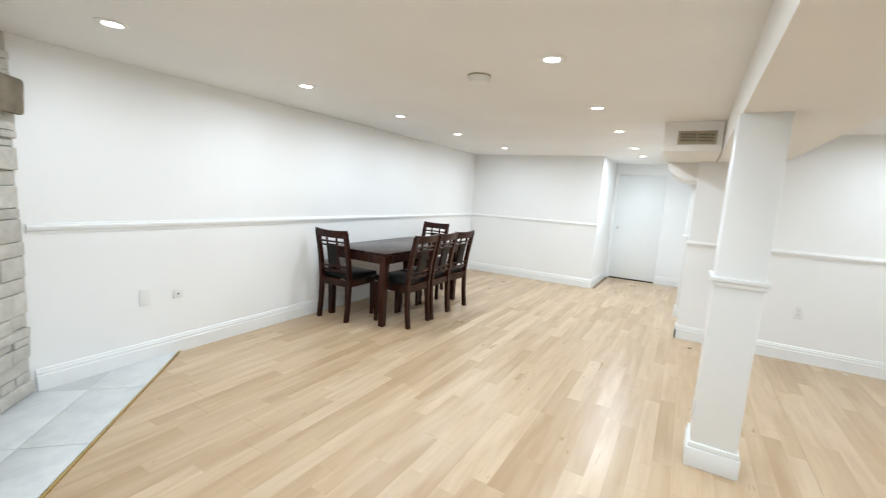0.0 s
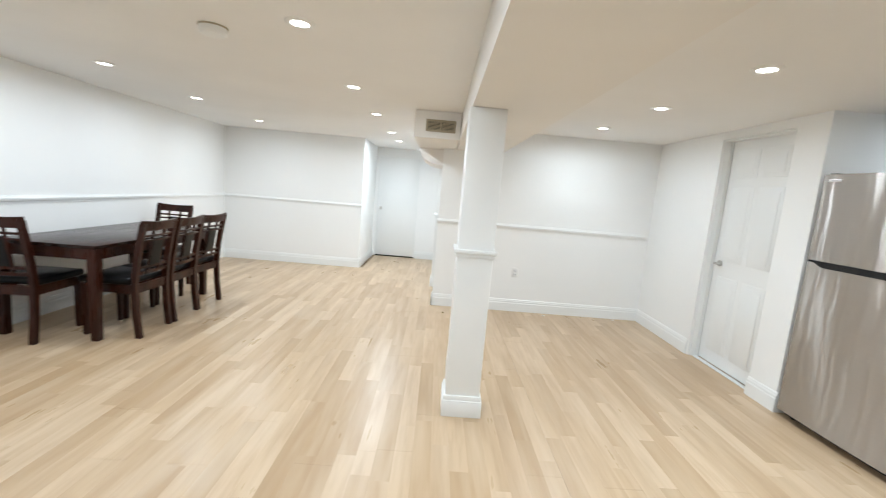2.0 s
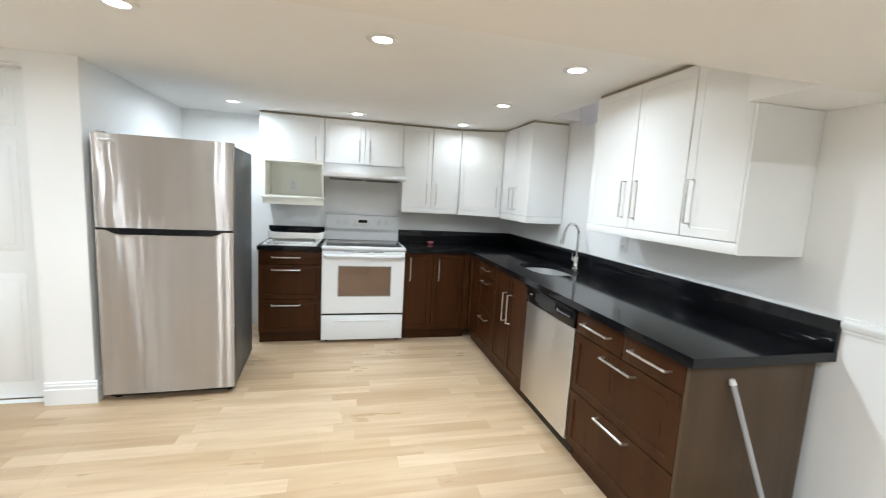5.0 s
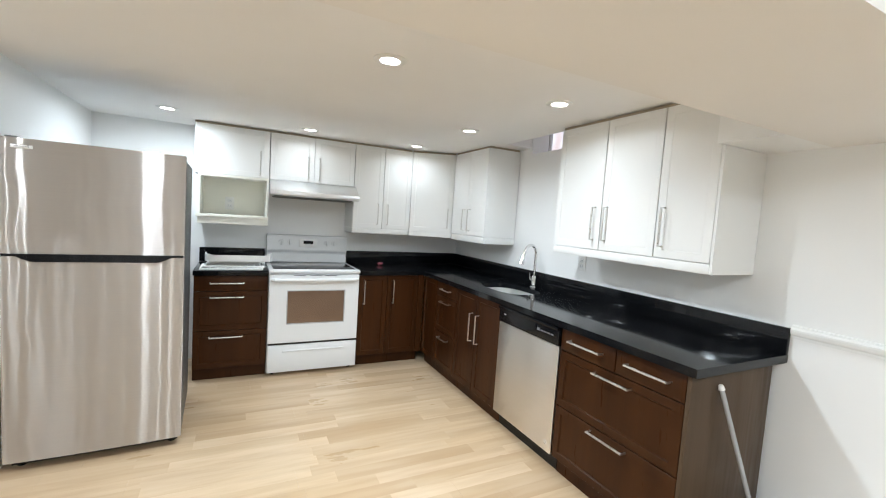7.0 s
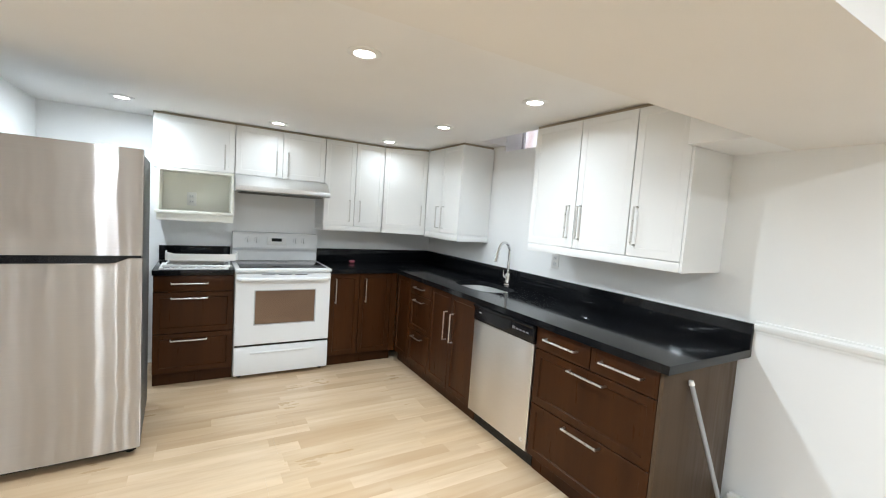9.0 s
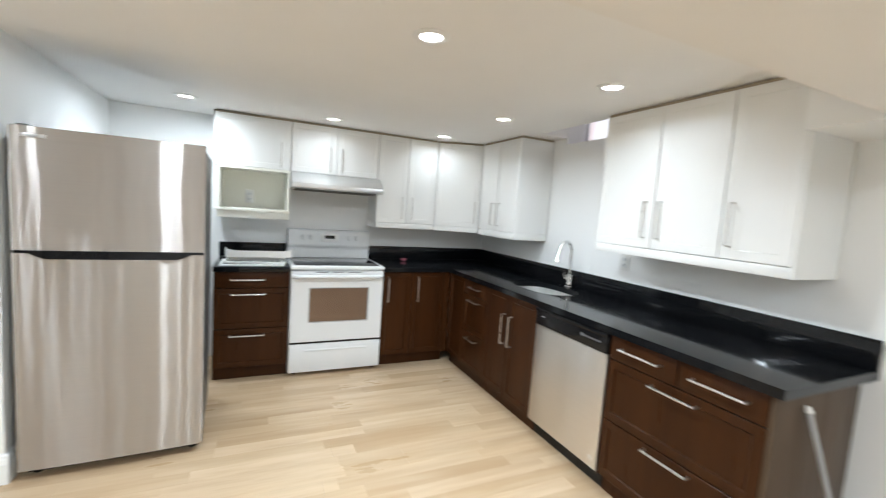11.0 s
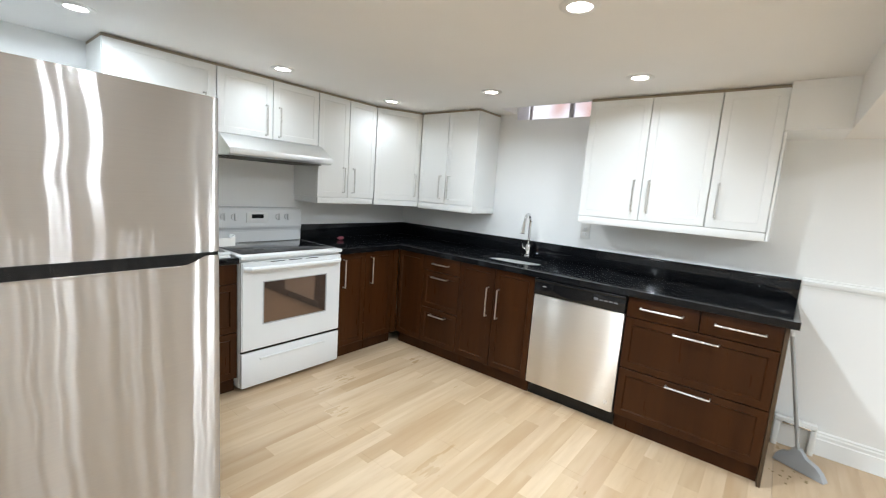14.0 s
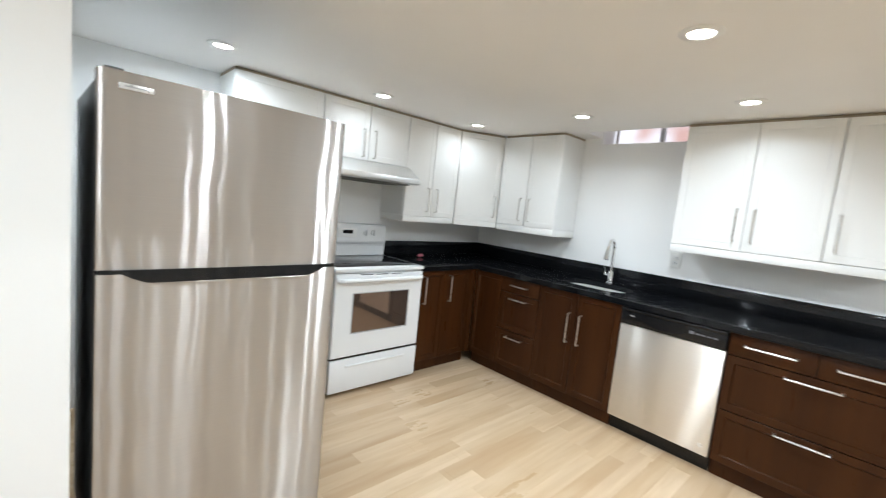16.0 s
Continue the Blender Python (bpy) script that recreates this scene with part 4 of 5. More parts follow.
def build_dishwasher():
    x0, x1, yf = 1.892, 2.493, 0.442
    t = thing("dishwasher", (2.19, 0.15, 0), "built-in dishwasher with stainless door and black control panel", "dishwasher")
    part("body", bx(x0 + 0.004, x1 - 0.004, -0.15, yf - 0.03, 0.10, 0.855), DARKGREY, t)
    part("toe_kick", bx(x0, x1, yf - 0.09, yf - 0.06, 0.002, 0.10), BLACKP, t)
    door = part("door", bx(x0, x1, yf - 0.028, yf, 0.105, 0.745, bevel=0.004), STEEL_DW, t, "brushed stainless door")
    pan = part("control_panel", bx(x0, x1, yf - 0.03, yf + 0.008, 0.748, 0.858, bevel=0.006), BLACKP, t, "glossy black control panel")
    part("top_lip", bx(x0, x1, yf + 0.0085, yf + 0.020, 0.838, 0.857, bevel=0.004), BLACKP, pan)
    grip = bmesh.new()
    pts = [(x0 + 0.20 + 0.26 * k / 12, 0.762 + 0.030 * (2 * k / 12 - 1) ** 2) for k in range(13)]
    lo = [grip.verts.new((x, yf + 0.0125, z)) for x, z in pts + [(x0 + 0.46, 0.836), (x0 + 0.20, 0.836)]]
    hi = [grip.verts.new((x, yf + 0.0085, z)) for x, z in pts + [(x0 + 0.46, 0.836), (x0 + 0.20, 0.836)]]
    grip.faces.new(lo)
    grip.faces.new(hi[::-1])
    for k in range(len(lo)):
        grip.faces.new((lo[k], lo[(k + 1) % len(lo)], hi[(k + 1) % len(lo)], hi[k]))
    part("pocket_handle", grip, BLACKP, pan, "dark curved pocket handle")
    for k in range(4):
        part("button", bx(x0 + 0.045 + k * 0.030, x0 + 0.066 + k * 0.030, yf + 0.0085, yf + 0.0095, 0.797, 0.806), INK, pan)
    part("display", bx(x0 + 0.165, x0 + 0.19, yf + 0.0085, yf + 0.0095, 0.795, 0.812), INK, pan)
    part("badge", bx(x1 - 0.085, x1 - 0.06, yf + 0.0085, yf + 0.0095, 0.806, 0.812), LABEL, pan)
    b = bmesh.new()
    tube(b, [(x0 + 0.045, yf, 0.16), (x0 + 0.045, yf + 0.0015, 0.16)], 0.014, 20)
    part("emblem", b, LABEL, door, "small round emblem")


def plate(x, y, z, facing, kind, label, w=0.072, h=0.115):
    """A wall plate; facing: the axis it looks along."""
    t = thing("wall_outlet" if kind == "outlet" else "wall_plate", (x, y, z), label, "outlet" if kind == "outlet" else "wall plate")
    ax, s = facing[0], 1 if facing[1] == "+" else -1

    def pb(u0, u1, z0, z1, o0, o1, bevel=0.0):
        lo, hi = sorted((s * o0, s * o1))
        if ax == "x":
            return bx(x + lo, x + hi, y + u0, y + u1, z + z0, z + z1, bevel=bevel)
        return bx(x + u0, x + u1, y + lo, y + hi, z + z0, z + z1, bevel=bevel)
    base = part("cover", pb(-w / 2, w / 2, -h / 2, h / 2, 0.0, 0.006, 0.002), WHITEP, t)
    if kind == "outlet":
        for zz in (-0.022, 0.022):
            so = part("socket", pb(-0.017, 0.017, zz - 0.014, zz + 0.014, 0.005, 0.008, 0.002), ENAMEL, base)
            for uu in (-0.007, 0.007):
                part("slot", pb(uu - 0.0012, uu + 0.0012, zz - 0.004, zz + 0.006, 0.0075, 0.0085), INK, base)
    elif kind == "switch":
        for uu in (-0.045, 0.0, 0.045):
            part("rocker", pb(uu - 0.016, uu + 0.016, -0.032, 0.032, 0.005, 0.009, 0.002), ENAMEL, base)
    elif kind == "jack":
        part("jack", pb(-0.006, 0.006, -0.006, 0.006, 0.005, 0.012, 0.002), INK, base)


build_base()
build_uppers()
build_open_shelf()
build_counter()
build_faucet()
build_stove()
build_hood()
build_fridge()
build_dishwasher()
plate(2.43, -0.219, 1.165, "y+", "outlet", "white duplex outlet above the worktop")
plate(4.434, 2.17, 1.44, "x-", "outlet", "white duplex outlet inside the open shelf")
plate(1.33, 5.279, 0.475, "y-", "outlet", "white duplex outlet on the partition wall")
plate(0.82, 5.279, 1.335, "y-", "switch", "white triple switch plate on the partition wall", 0.20, 0.115)
plate(-3.02, 1.755, 0.485, "x+", "plain", "blank white wall plate")
plate(-3.024, 1.985, 0.472, "x+", "jack", "small white cable wall plate", 0.07, 0.07)
plate(0.484, 2.90, 0.29, "x-", "plain", "small white plate on the column", 0.06, 0.10)

# ---- duct grille ----
t = thing("air_vent", (0.315, 4.405, 1.96), "beige metal air vent grille in the duct box", "air vent")
part("backing", bx(0.19, 0.44, 4.402, 4.409, 1.925, 2.005), VENTD, t)
b = bmesh.new()
for x0, x1, z0, z1 in ((0.175, 0.195, 1.91, 2.02), (0.435, 0.455, 1.91, 2.02), (0.195, 0.435, 1.91, 1.928), (0.195, 0.435, 2.002, 2.02), (0.308, 0.322, 1.928, 2.002)):
    box(b, x0, x1, 4.394, 4.4095, z0, z1, 0.001)
part("frame", b, VENTM, t)
for k in range(6):
    for x0, x1 in ((0.196, 0.307), (0.323, 0.434)):
        part("slat", bx(x0, x1, 4.396, 4.401, 1.932 + k * 0.012, 1.938 + k * 0.012), VENTM, t)


# ---- dining set ----
def build_chair():
    """A chair at the origin that faces +y."""
    t = thing("dining_chair", (0, 0, 0), "dark cherry wooden dining chair with black padded seat", "chair", "dining chairs")
    W, D, SH, H = 0.205, 0.21, 0.47, 0.945
    lean = lambda z: -D - 0.085 * max(0.0, (z - 0.45) / 0.5) ** 1.3
    for s in (-1, 1):
        b = bmesh.new()
        zs = [0.0, 0.2, 0.42, 0.6, 0.78, H - 0.02]
        prev = None
        for z in zs:
            yy = lean(z) - (0.03 * (1 - z / 0.42) ** 2 if z < 0.42 else 0)
            w = 0.019
            ring = [b.verts.new((s * (W - 0.02) + a * w, yy + c * 0.021, z)) for a, c in ((-1, -1), (1, -1), (1, 1), (-1, 1))]
            if prev:
                for i in range(4):
                    b.faces.new((prev[i], prev[(i + 1) % 4], ring[(i + 1) % 4], ring[i]))
            else:
                b.faces.new(ring)
            prev = ring
        b.faces.new(prev)
        part("back_post", b, MAHOGANY, t)
        b = bmesh.new()
        bmesh.ops.create_cone(b, cap_ends=True, segments=4, radius1=0.022, radius2=0.031, depth=0.42, matrix=Matrix.Translation((s * (W - 0.025), D - 0.03, 0.21)) @ Matrix.Rotation(radians(45), 4, "Z"))
        part("leg", b, MAHOGANY, t)
        part("side_rail", bx(s * (W - 0.025) - 0.011, s * (W - 0.025) + 0.011, -D + 0.02, D - 0.05, 0.36, 0.43), MAHOGANY, t)
    part("front_rail", bx(-W + 0.04, W - 0.04, D - 0.042, D - 0.02, 0.36, 0.43), MAHOGANY, t)
    part("rear_rail", bx(-W + 0.035, W - 0.035, -D - 0.012, -D + 0.012, 0.36, 0.43), MAHOGANY, t)
    b = bx(-W - 0.005, W + 0.005, -D + 0.025, D + 0.01, 0.43, 0.485, bevel=0.02, segs=3)
    for v in b.verts:
        if v.co.z > 0.47:
            v.co.z += 0.010 * (1 - (v.co.x / W) ** 2)
    part("seat", b, LEATHER, t, "black leatherette padded seat")

    def rail(z0, z1, name, bow, thick=0.011, x0=-W + 0.038, x1=W - 0.038):
        b = bmesh.new()
        n = 8
        pa = []
        for k in range(n + 1):
            u = k / n
            xx = x0 + (x1 - x0) * u
            off = -bow * (1 - (2 * u - 1) ** 2)
            rise = 0.012 * (1 - (2 * u - 1) ** 2) if name == "crest_rail" else 0
            pa.append([b.verts.new((xx, lean(z) + off + c * thick, z - (rise if z == z1 else 0))) for c, z in ((-1, z0), (1, z0), (1, z1), (-1, z1))])
        for p, q in zip(pa, pa[1:]):
            for i in range(4):
                b.faces.new((p[i], p[(i + 1) % 4], q[(i + 1) % 4], q[i]))
        b.faces.new(pa[0])
        b.faces.new(pa[-1][::-1])
        part(name, b, MAHOGANY, t)
    rail(0.865, 0.95, "crest_rail", 0.018, 0.013, -W, W)
    rail(0.815, 0.832, "slat", 0.014)
    rail(0.775, 0.79, "slat", 0.013)
    rail(0.555, 0.575, "slat", 0.010)
    rail(0.505, 0.53, "slat", 0.010)

    def upright(x, z0, z1, w, name, mat, label="", thick=0.008):
        b = bmesh.new()
        pa = []
        for z in (z0, (z0 + z1) / 2, z1):
            pa.append([b.verts.new((x + a * w, lean(z) - 0.010 + c * thick, z)) for a, c in ((-1, -1), (1, -1), (1, 1), (-1, 1))])
        for p, q in zip(pa, pa[1:]):
            for i in range(4):
                b.faces.new((p[i], p[(i + 1) % 4], q[(i + 1) % 4], q[i]))
        b.faces.new(pa[0])
        b.faces.new(pa[-1][::-1])
        part(name, b, mat, t, label)
    for x in (-0.065, 0.065):
        upright(x, 0.51, 0.87, 0.008, "spindle", MAHOGANY)
    upright(0.0, 0.575, 0.80, 0.057, "back_pad", LEATHER, "black padded back splat", 0.013)
    return t


def build_dining():
    x0, x1, y0, y1 = -2.955, -2.165, 3.475, 5.02
    t = thing("dining_table", ((x0 + x1) / 2, (y0 + y1) / 2, 0), "rectangular dark cherry wooden dining table", "table")
    part("tabletop", bx(x0, x1, y0, y1, 0.722, 0.748, bevel=0.004), TABLETOP, t)
    b = bmesh.new()
    box(b, x0 + 0.012, x1 - 0.012, y0 + 0.010, y0 + 0.032, 0.64, 0.721)
    part("apron", b, MAHOGANY, t)
    part("apron", bx(x0 + 0.012, x1 - 0.012, y1 - 0.032, y1 - 0.010, 0.64, 0.721), MAHOGANY, t)
    part("apron", bx(x0 + 0.010, x0 + 0.032, y0 + 0.033, y1 - 0.033, 0.64, 0.721), MAHOGANY, t)
    part("apron", bx(x1 - 0.032, x1 - 0.010, y0 + 0.033, y1 - 0.033, 0.64, 0.721), MAHOGANY, t)
    for x in (x0 + 0.045, x1 - 0.045):
        for y in (y0 + 0.045, y1 - 0.045):
            b = bmesh.new()
            bmesh.ops.create_cone(b, cap_ends=True, segments=4, radius1=0.038, radius2=0.05, depth=0.72, matrix=Matrix.Translation((x, y, 0.36)) @ Matrix.Rotation(radians(45), 4, "Z"))
            part("leg", b, MAHOGANY, t)
    c = build_chair()
    c.matrix_basis = pose(-2.745, 3.60, 0, 0, 0, 2)
    for x, y, r in ((-2.20, 3.81, 90), (-2.20, 4.235, 92), (-2.20, 4.65, 87), (-2.78, 5.12, 180)):
        copy_thing(c, pose(x, y, 0, 0, 0, r))


build_dining()

# ---- fireplace corner ----
def build_fireplace():
    a, c = Vector((-3.011, 1.105)), Vector((-1.69, -0.217))
    d = (c - a).normalized()
    nrm = Vector((-d.y, d.x))
    if nrm.x < 0:
        nrm = -nrm
    t = thing("fireplace", (-2.6, 0.2, 0), "corner fireplace faced with grey ledge stone", "fireplace", kind="structure")
    part("core", prism(bmesh.new(), [tuple(a), tuple(c), (-2.99, -0.217)], 0.0, 2.098), MORTAR, t)
    L = (c - a).length
    rnd = random.Random(5)
    z = 0.012
    while z < 2.09:
        h = min(rnd.choice((0.045, 0.06, 0.085, 0.13)), 2.094 - z)
        if h < 0.02:
            break
        u = 0.001
        while u < L - 0.01:
            w = rnd.uniform(0.10, 0.34)
            if L - u - w < 0.08:
                w = L - u - 0.002
            o = rnd.uniform(0.010, 0.034)
            b = bmesh.new()
            e0, e1 = a + d * (u + 0.003), a + d * (u + w - 0.003)
            prism(b, [tuple(e0), tuple(e1), tuple(e1 + nrm * o), tuple(e0 + nrm * o)], z + 0.002, z + h - 0.002, 0.005)
            for v in b.verts:
                v.co += Vector((nrm.x, nrm.y, 0.0)) * rnd.uniform(-0.003, 0.003)
            part("stone", b, STONE, t)
            u += w
        z += h
    b = bmesh.new()
    e0, e1 = a + d * 0.03, a + d * (L - 0.05)
    prism(b, [tuple(e0 + nrm * 0.05), tuple(e1 + nrm * 0.05), tuple(e1 + nrm * 0.17), tuple(e0 + nrm * 0.10)], 1.66, 1.86, 0.02)
    for v in b.verts:
        v.co += Vector((noise.noise(v.co * 9), noise.noise(v.co * 9 + Vector((3, 0, 0))), noise.noise(v.co * 9 + Vector((0, 5, 0))))) * 0.012
    solid("mantel", b, MANTEL, "rough brown stone mantel shelf on the fireplace", "mantel")
    # hearth of grey tiles with a brass edge
    h = thing("hearth", (-2.3, 0.6, 0), "grey marble tile hearth with a brass edge strip", "hearth", kind="structure")
    reach = 0.61
    f0, f1 = Vector((-3.014, 1.975)), Vector((-0.822, -0.217))
    part("bed", prism(bmesh.new(), [(-3.012, 1.973), (-0.824, -0.217), (-1.69, -0.217), (-3.008, 1.10)], -0.005, 0.006), GROUT, h)
    n, m = 5, 2
    edge = (f1 - f0).length
    for i in range(n):
        for j in range(m):
            u0, u1 = edge * i / n + 0.002, edge * (i + 1) / n - 0.002
            v0, v1 = reach * j / m + 0.002, reach * (j + 1) / m - 0.002
            lo0, lo1 = max(u0, v1 + 0.004), min(u1, edge - v1 - 0.004)
            hi0, hi1 = max(u0, v0 + 0.004), min(u1, edge - v0 - 0.004)
            q = [f0 + d * hi0 - nrm * v0, f0 + d * hi1 - nrm * v0, f0 + d * lo1 - nrm * v1, f0 + d * lo0 - nrm * v1]
            if hi1 - hi0 < 0.05 or lo1 - lo0 < 0.02:
                continue
            part("tile", prism(bmesh.new(), [tuple(p) for p in q], 0.005, 0.010, 0.001), TILE, h)
    b = prism(bmesh.new(), [tuple(f0 + nrm * 0.001), tuple(f1 + nrm * 0.001), tuple(f1 + nrm * 0.016), tuple(f0 + nrm * 0.016)], 0.0, 0.012, 0.002)
    part("edge_strip", b, BRASS, h, "thin brass edge strip")


build_fireplace()


# ---- loose things in the kitchen ----
def rounded_bin(bm, x0, x1, y0, y1, z0, z1, wall=0.004):
    """An open tray with thin walls."""
    box(bm, x0, x1, y0, y1, z0, z0 + wall)
    box(bm, x0, x0 + wall, y0, y1, z0 + wall, z1)
    box(bm, x1 - wall, x1, y0, y1, z0 + wall, z1)
    box(bm, x0 + wall, x1 - wall, y0, y0 + wall, z0 + wall, z1)
    box(bm, x0 + wall, x1 - wall, y1 - wall, y1, z0 + wall, z1)
    return bm


def build_clutter():
    z = 0.9035
    t = thing("fridge_shelf_frame", (4.02, 2.12, z), "white plastic fridge shelf frame lying on the worktop", "fridge shelf", "fridge shelves on the worktop")
    b = bmesh.new()
    for x0, x1, y0, y1 in ((3.83, 3.85, 1.90, 2.36), (4.13, 4.15, 1.90, 2.36), (3.85, 4.13, 1.90, 1.92), (3.85, 4.13, 2.34, 2.36)):
        box(b, x0, x1, y0, y1, z, z + 0.014, 0.003)
    part("frame", b, WHITEP, t)
    for k in range(7):
        part("rib", bx(3.85, 4.13, 1.955 + k * 0.055, 1.962 + k * 0.055, z + 0.003, z + 0.009), WHITEP, t)
    t = thing("fridge_shelf_frame", (4.05, 2.12, z + 0.0145), "second white fridge shelf stacked crookedly on the first", "fridge shelf", "fridge shelves on the worktop")
    b = bmesh.new()
    for x0, x1, y0, y1 in ((3.86, 3.88, 1.88, 2.33), (4.17, 4.19, 1.88, 2.33), (3.88, 4.17, 1.88, 1.90), (3.88, 4.17, 2.31, 2.33)):
        box(b, x0, x1, y0, y1, z + 0.0145, z + 0.032, 0.003)
    bmesh.ops.rotate(b, cent=(4.02, 2.1, z), matrix=Matrix.Rotation(radians(-4), 3, "Z"), verts=b.verts[:])
    part("frame", b, WHITEP, t)
    t = thing("fridge_shelf_frame", (3.98, 2.12, z + 0.0325), "narrow white fridge shelf rail in the stack", "fridge shelf", "fridge shelves on the worktop")
    b = bmesh.new()
    for x0, x1, y0, y1 in ((3.93, 3.95, 1.93, 2.30), (4.03, 4.05, 1.93, 2.30), (3.95, 4.03, 1.93, 1.945), (3.95, 4.03, 2.285, 2.30)):
        box(b, x0, x1, y0, y1, z + 0.0325, z + 0.066, 0.003)
    bmesh.ops.rotate(b, cent=(3.99, 2.1, z), matrix=Matrix.Rotation(radians(5), 3, "Z"), verts=b.verts[:])
    part("frame", b, WHITEP, t)
    t = thing("fridge_door_bin", (3.95, 2.08, z + 0.0665), "white plastic fridge door bin lying on the shelves", "fridge bin")
    b = bmesh.new()
    outer = [(4.00, 1.865), (3.92, 1.867), (3.88, 1.885), (3.865, 1.92), (3.862, 2.30), (3.872, 2.345), (3.90, 2.36), (4.00, 2.362)]
    inner = [(4.00, 1.872), (3.922, 1.874), (3.886, 1.89), (3.872, 1.922), (3.869, 2.298), (3.878, 2.34), (3.902, 2.353), (4.00, 2.355)]
    zb, zt = z + 0.0665, z + 0.127
    rings = [[b.verts.new((x, y, zz)) for x, y in pl] for pl, zz in ((outer, zb), (outer, zt), (inner, zt), (inner, zb))]
    for r, s in zip(rings, rings[1:] + rings[:1]):
        for k in range(len(r) - 1):
            b.faces.new((r[k], r[k + 1], s[k + 1], s[k]))
    for k in (0, len(outer) - 1):
        b.faces.new([r[k] for r in rings])
    for v in b.verts:
        if v.co.z > zt - 0.01 and 1.91 < v.co.y < 2.33:
            v.co.z -= 0.010
        v.co.y -= 0.035
    part("wall", b, WHITEP, t)
    part("bottom", bx(3.872, 4.00, 1.860, 2.31, zb, zb + 0.004), WHITEP, t)
    t = thing("sponge", (4.30, 0.75, z), "small crumpled pink scrubbing sponge on the worktop", "sponge")
    b = bmesh.new()
    bmesh.ops.create_icosphere(b, subdivisions=4, radius=0.023, matrix=Matrix.Translation((4.25, 0.76, z + 0.017)) @ Matrix.Diagonal((1.0, 1.25, 0.66, 1)))
    for v in b.verts:
        v.co += (v.co - Vector((4.25, 0.76, z + 0.017))) * 0.5 * noise.noise(v.co * 70)
        v.co.z = max(v.co.z, z)
    part("foam", b, PINK, t)
    # broom leaning on the end panel
    t = thing("broom", (0.98, 0.09, 0), "grey plastic broom leaning on the cabinet end panel", "broom")
    top, low = Vector((1.112, 0.255, 0.79)), Vector((0.985, 0.055, 0.10))
    part("handle", tube(bmesh.new(), [low, low.lerp(top, 0.5), top], 0.0095, 14), GREYP, t, "grey metal broom handle")
    part("grip_cap", tube(bmesh.new(), [top, top + (top - low).normalized() * 0.02], [0.013, 0.009], 14), WHITEP, t)
    b = bmesh.new()
    ax = Vector((0.88, -0.42, 0)).normalized()
    side = Vector((ax.y, -ax.x, 0))
    c = Vector((0.965, 0.075, 0))
    rows = [(0.003, 0.120, 0.024), (0.04, 0.105, 0.021), (0.062, 0.085, 0.018), (0.08, 0.040, 0.016), (0.115, 0.017, 0.015)]
    rings = []
    for zz, w, th in rows:
        o = (low - c) * (zz / 0.11)
        o.z = 0
        rings.append([b.verts.new(c + o + ax * (w * p) + side * (th * q) + Vector((0, 0, zz))) for p, q in ((-1, -1), (1, -1), (1, 1), (-1, 1))])
    for r, s in zip(rings, rings[1:]):
        for k in range(4):
            b.faces.new((r[k], r[(k + 1) % 4], s[(k + 1) % 4], s[k]))
    b.faces.new(rings[0][::-1])
    b.faces.new(rings[-1])
    head = part("head", b, GREYP, t, "flared grey broom head")
    # white dustpan leaning on the wall
    t = thing("dustpan", (1.0, -0.17, 0), "white plastic dustpan standing against the baseboard", "dustpan")
    b = bmesh.new()
    for x0, x1, z0, z1 in ((0.90, 0.93, 0.0, 0.17), (1.07, 1.10, 0.0, 0.17), (0.90, 1.10, 0.15, 0.19)):
        box(b, x0, x1, -0.195, -0.15, z0 + 0.001, z1, 0.006)
    box(b, 0.93, 1.07, -0.197, -0.19, 0.001, 0.15)
    part("pan", b, WHITEP, t)
    part("clip", bx(0.93, 1.06, -0.151, -0.142, 0.155, 0.168, bevel=0.002), CHROME, t, "shiny metal clip")
    # crumbs
    b = bmesh.new()
    rnd = random.Random(3)
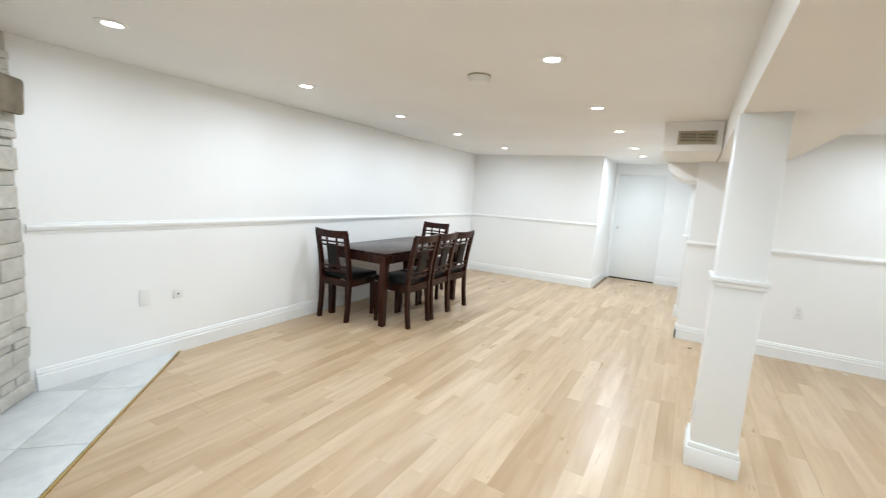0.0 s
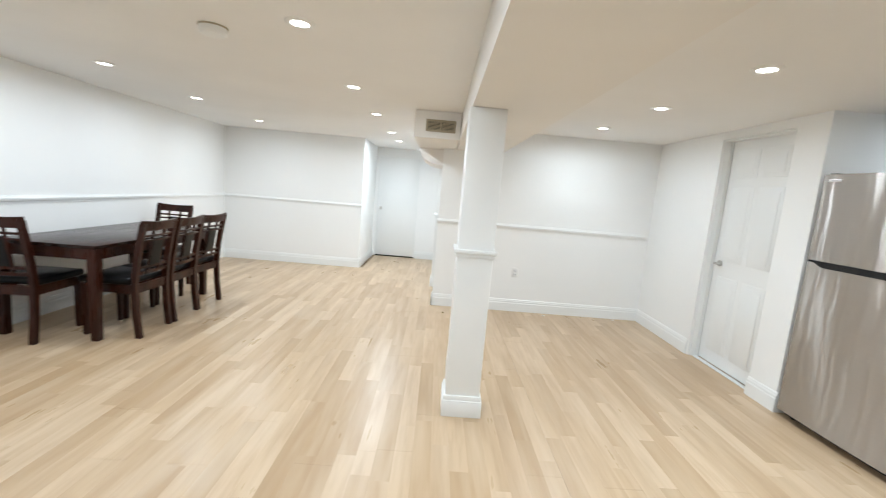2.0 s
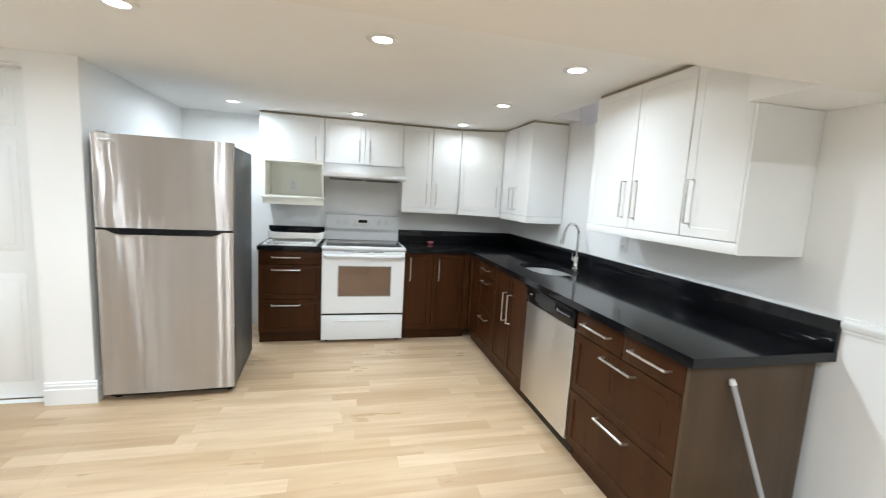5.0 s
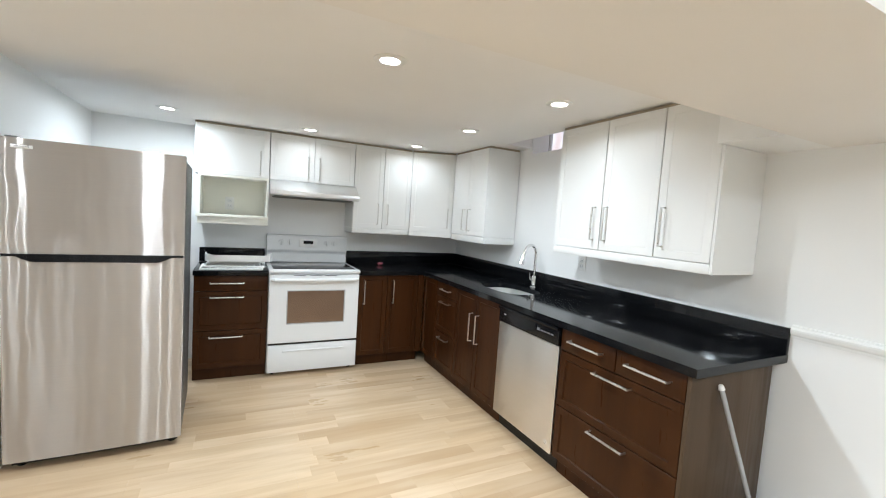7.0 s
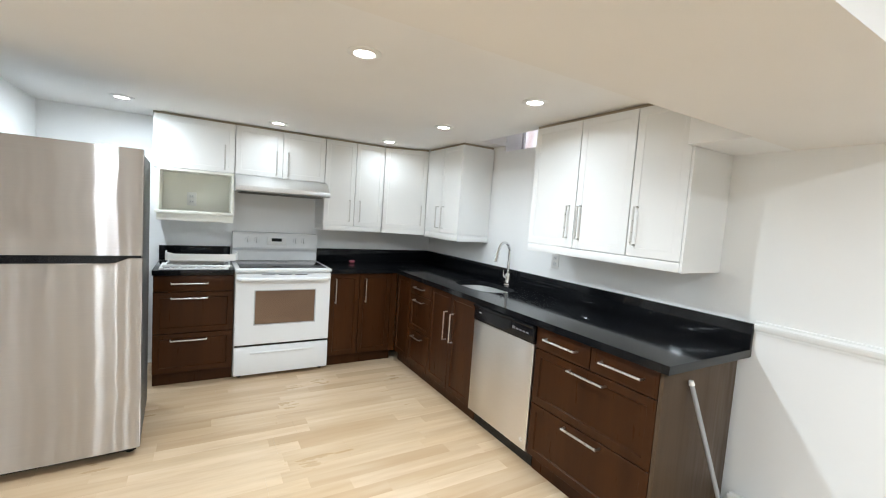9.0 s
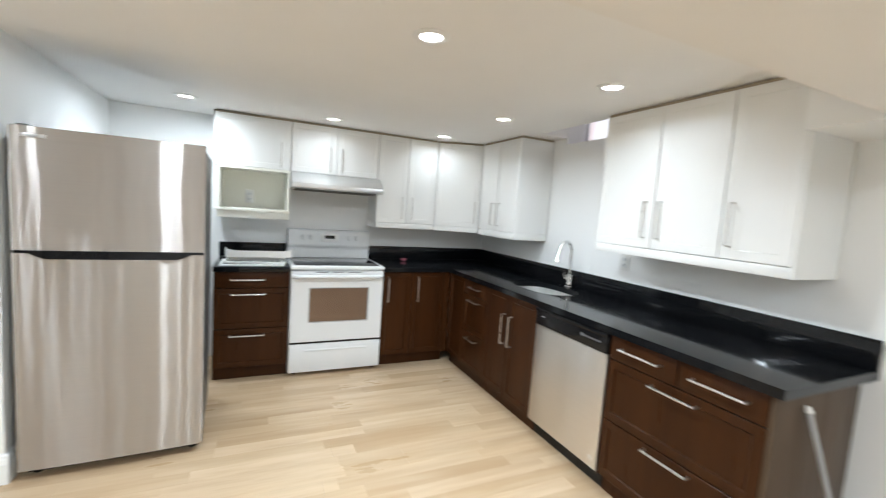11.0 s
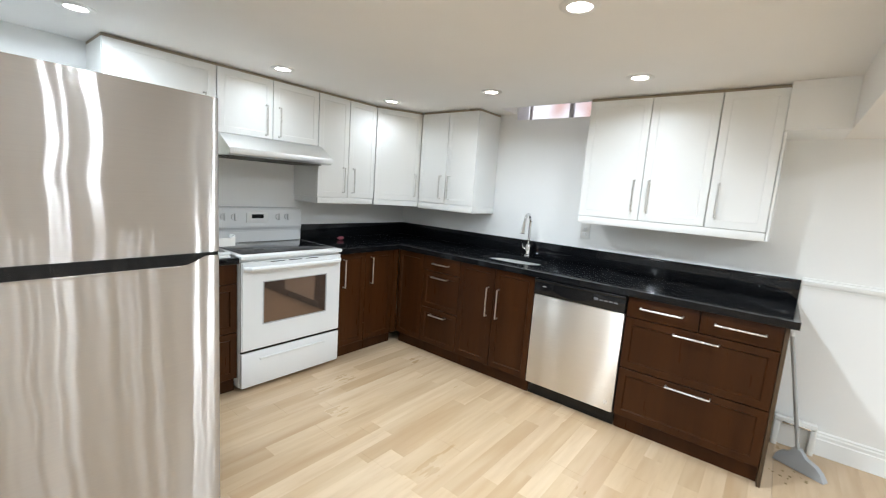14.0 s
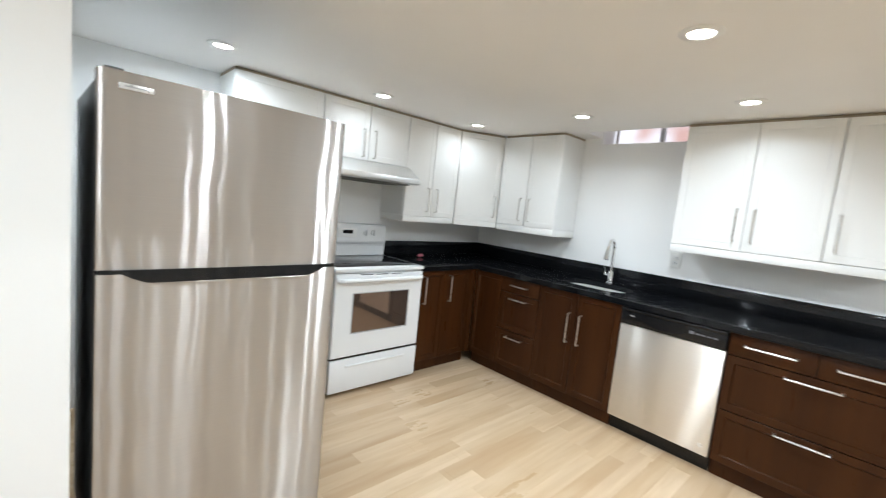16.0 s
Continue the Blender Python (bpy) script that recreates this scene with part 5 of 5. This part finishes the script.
    for k in range(11):
        x, y = rnd.gauss(1.01, 0.045), rnd.gauss(0.185, 0.03)
        r = rnd.uniform(0.003, 0.007)
        bmesh.ops.create_icosphere(b, subdivisions=1, radius=r, matrix=Matrix.Translation((x, y, r * 0.5)) @ Matrix.Diagonal((1.3, 0.9, 0.6, 1)))
    solid("crumbs", b, CRUMB, "scattered brown crumbs on the floor by the broom", "crumbs", "stuff")
    for x, y in ((2.55, 5.20), (1.70, 5.16), (0.62, 5.02), (0.50, 4.98)):
        b = bmesh.new()
        bmesh.ops.create_icosphere(b, subdivisions=2, radius=0.012, matrix=Matrix.Translation((x, y, 0.006)) @ Matrix.Diagonal((1.6, 0.8, 0.5, 1)))
        solid("debris", b, WHITEP if x > 1 else CRUMB, "small scrap of rubbish on the floor", "debris", group="floor scraps")


build_clutter()

# ---- floor planks ----
def build_floor():
    fl = thing("plank_floor", (0, 0, 0), "light oak laminate plank floor", "floor", kind="structure")
    W, L = 0.1905, 1.26
    cache = {}

    def inside(x, y):
        if y < -0.21 or y > 8.55 or x > 4.45:
            return False
        if y > 7.2 and x < -0.9:
            return False
        if y > 5.4 and x > 0.46:
            return False
        if x > 3.0 and y > 3.22:
            return False
        return x > -3.12 and (x + 3.014) + (y - 1.975) > -0.25
    def plank(x0, x1, y0, y1):
        key = (round(x1 - x0, 3), round(y1 - y0, 3))
        if key not in cache:
            b = bx(0.0002, key[0] - 0.0002, 0.0002, key[1] - 0.0002, -0.007, 0.0, bevel=0.0005, segs=1)
            cache[key] = finish(b, "plank", FLOOR)
        ob = new("plank", cache[key])
        ob.parent = fl
        ob.location = (x0, y0, 0)
    rnd = random.Random(11)
    x = -3.11
    while x < 4.45:
        y = -0.21 - rnd.uniform(0.0, 1.2)
        while y < 8.56:
            y0, y1 = y, y + L
            y += L
            steps = [y0 + (y1 - y0) * k / 21 for k in range(22)]
            ok = [inside(x + W / 2, (p + q) / 2) for p, q in zip(steps, steps[1:])]
            if not any(ok):
                continue
            i0 = ok.index(True)
            i1 = 21 - ok[::-1].index(True)
            plank(x, x + W, steps[i0], steps[i1])
        x += W


build_floor()
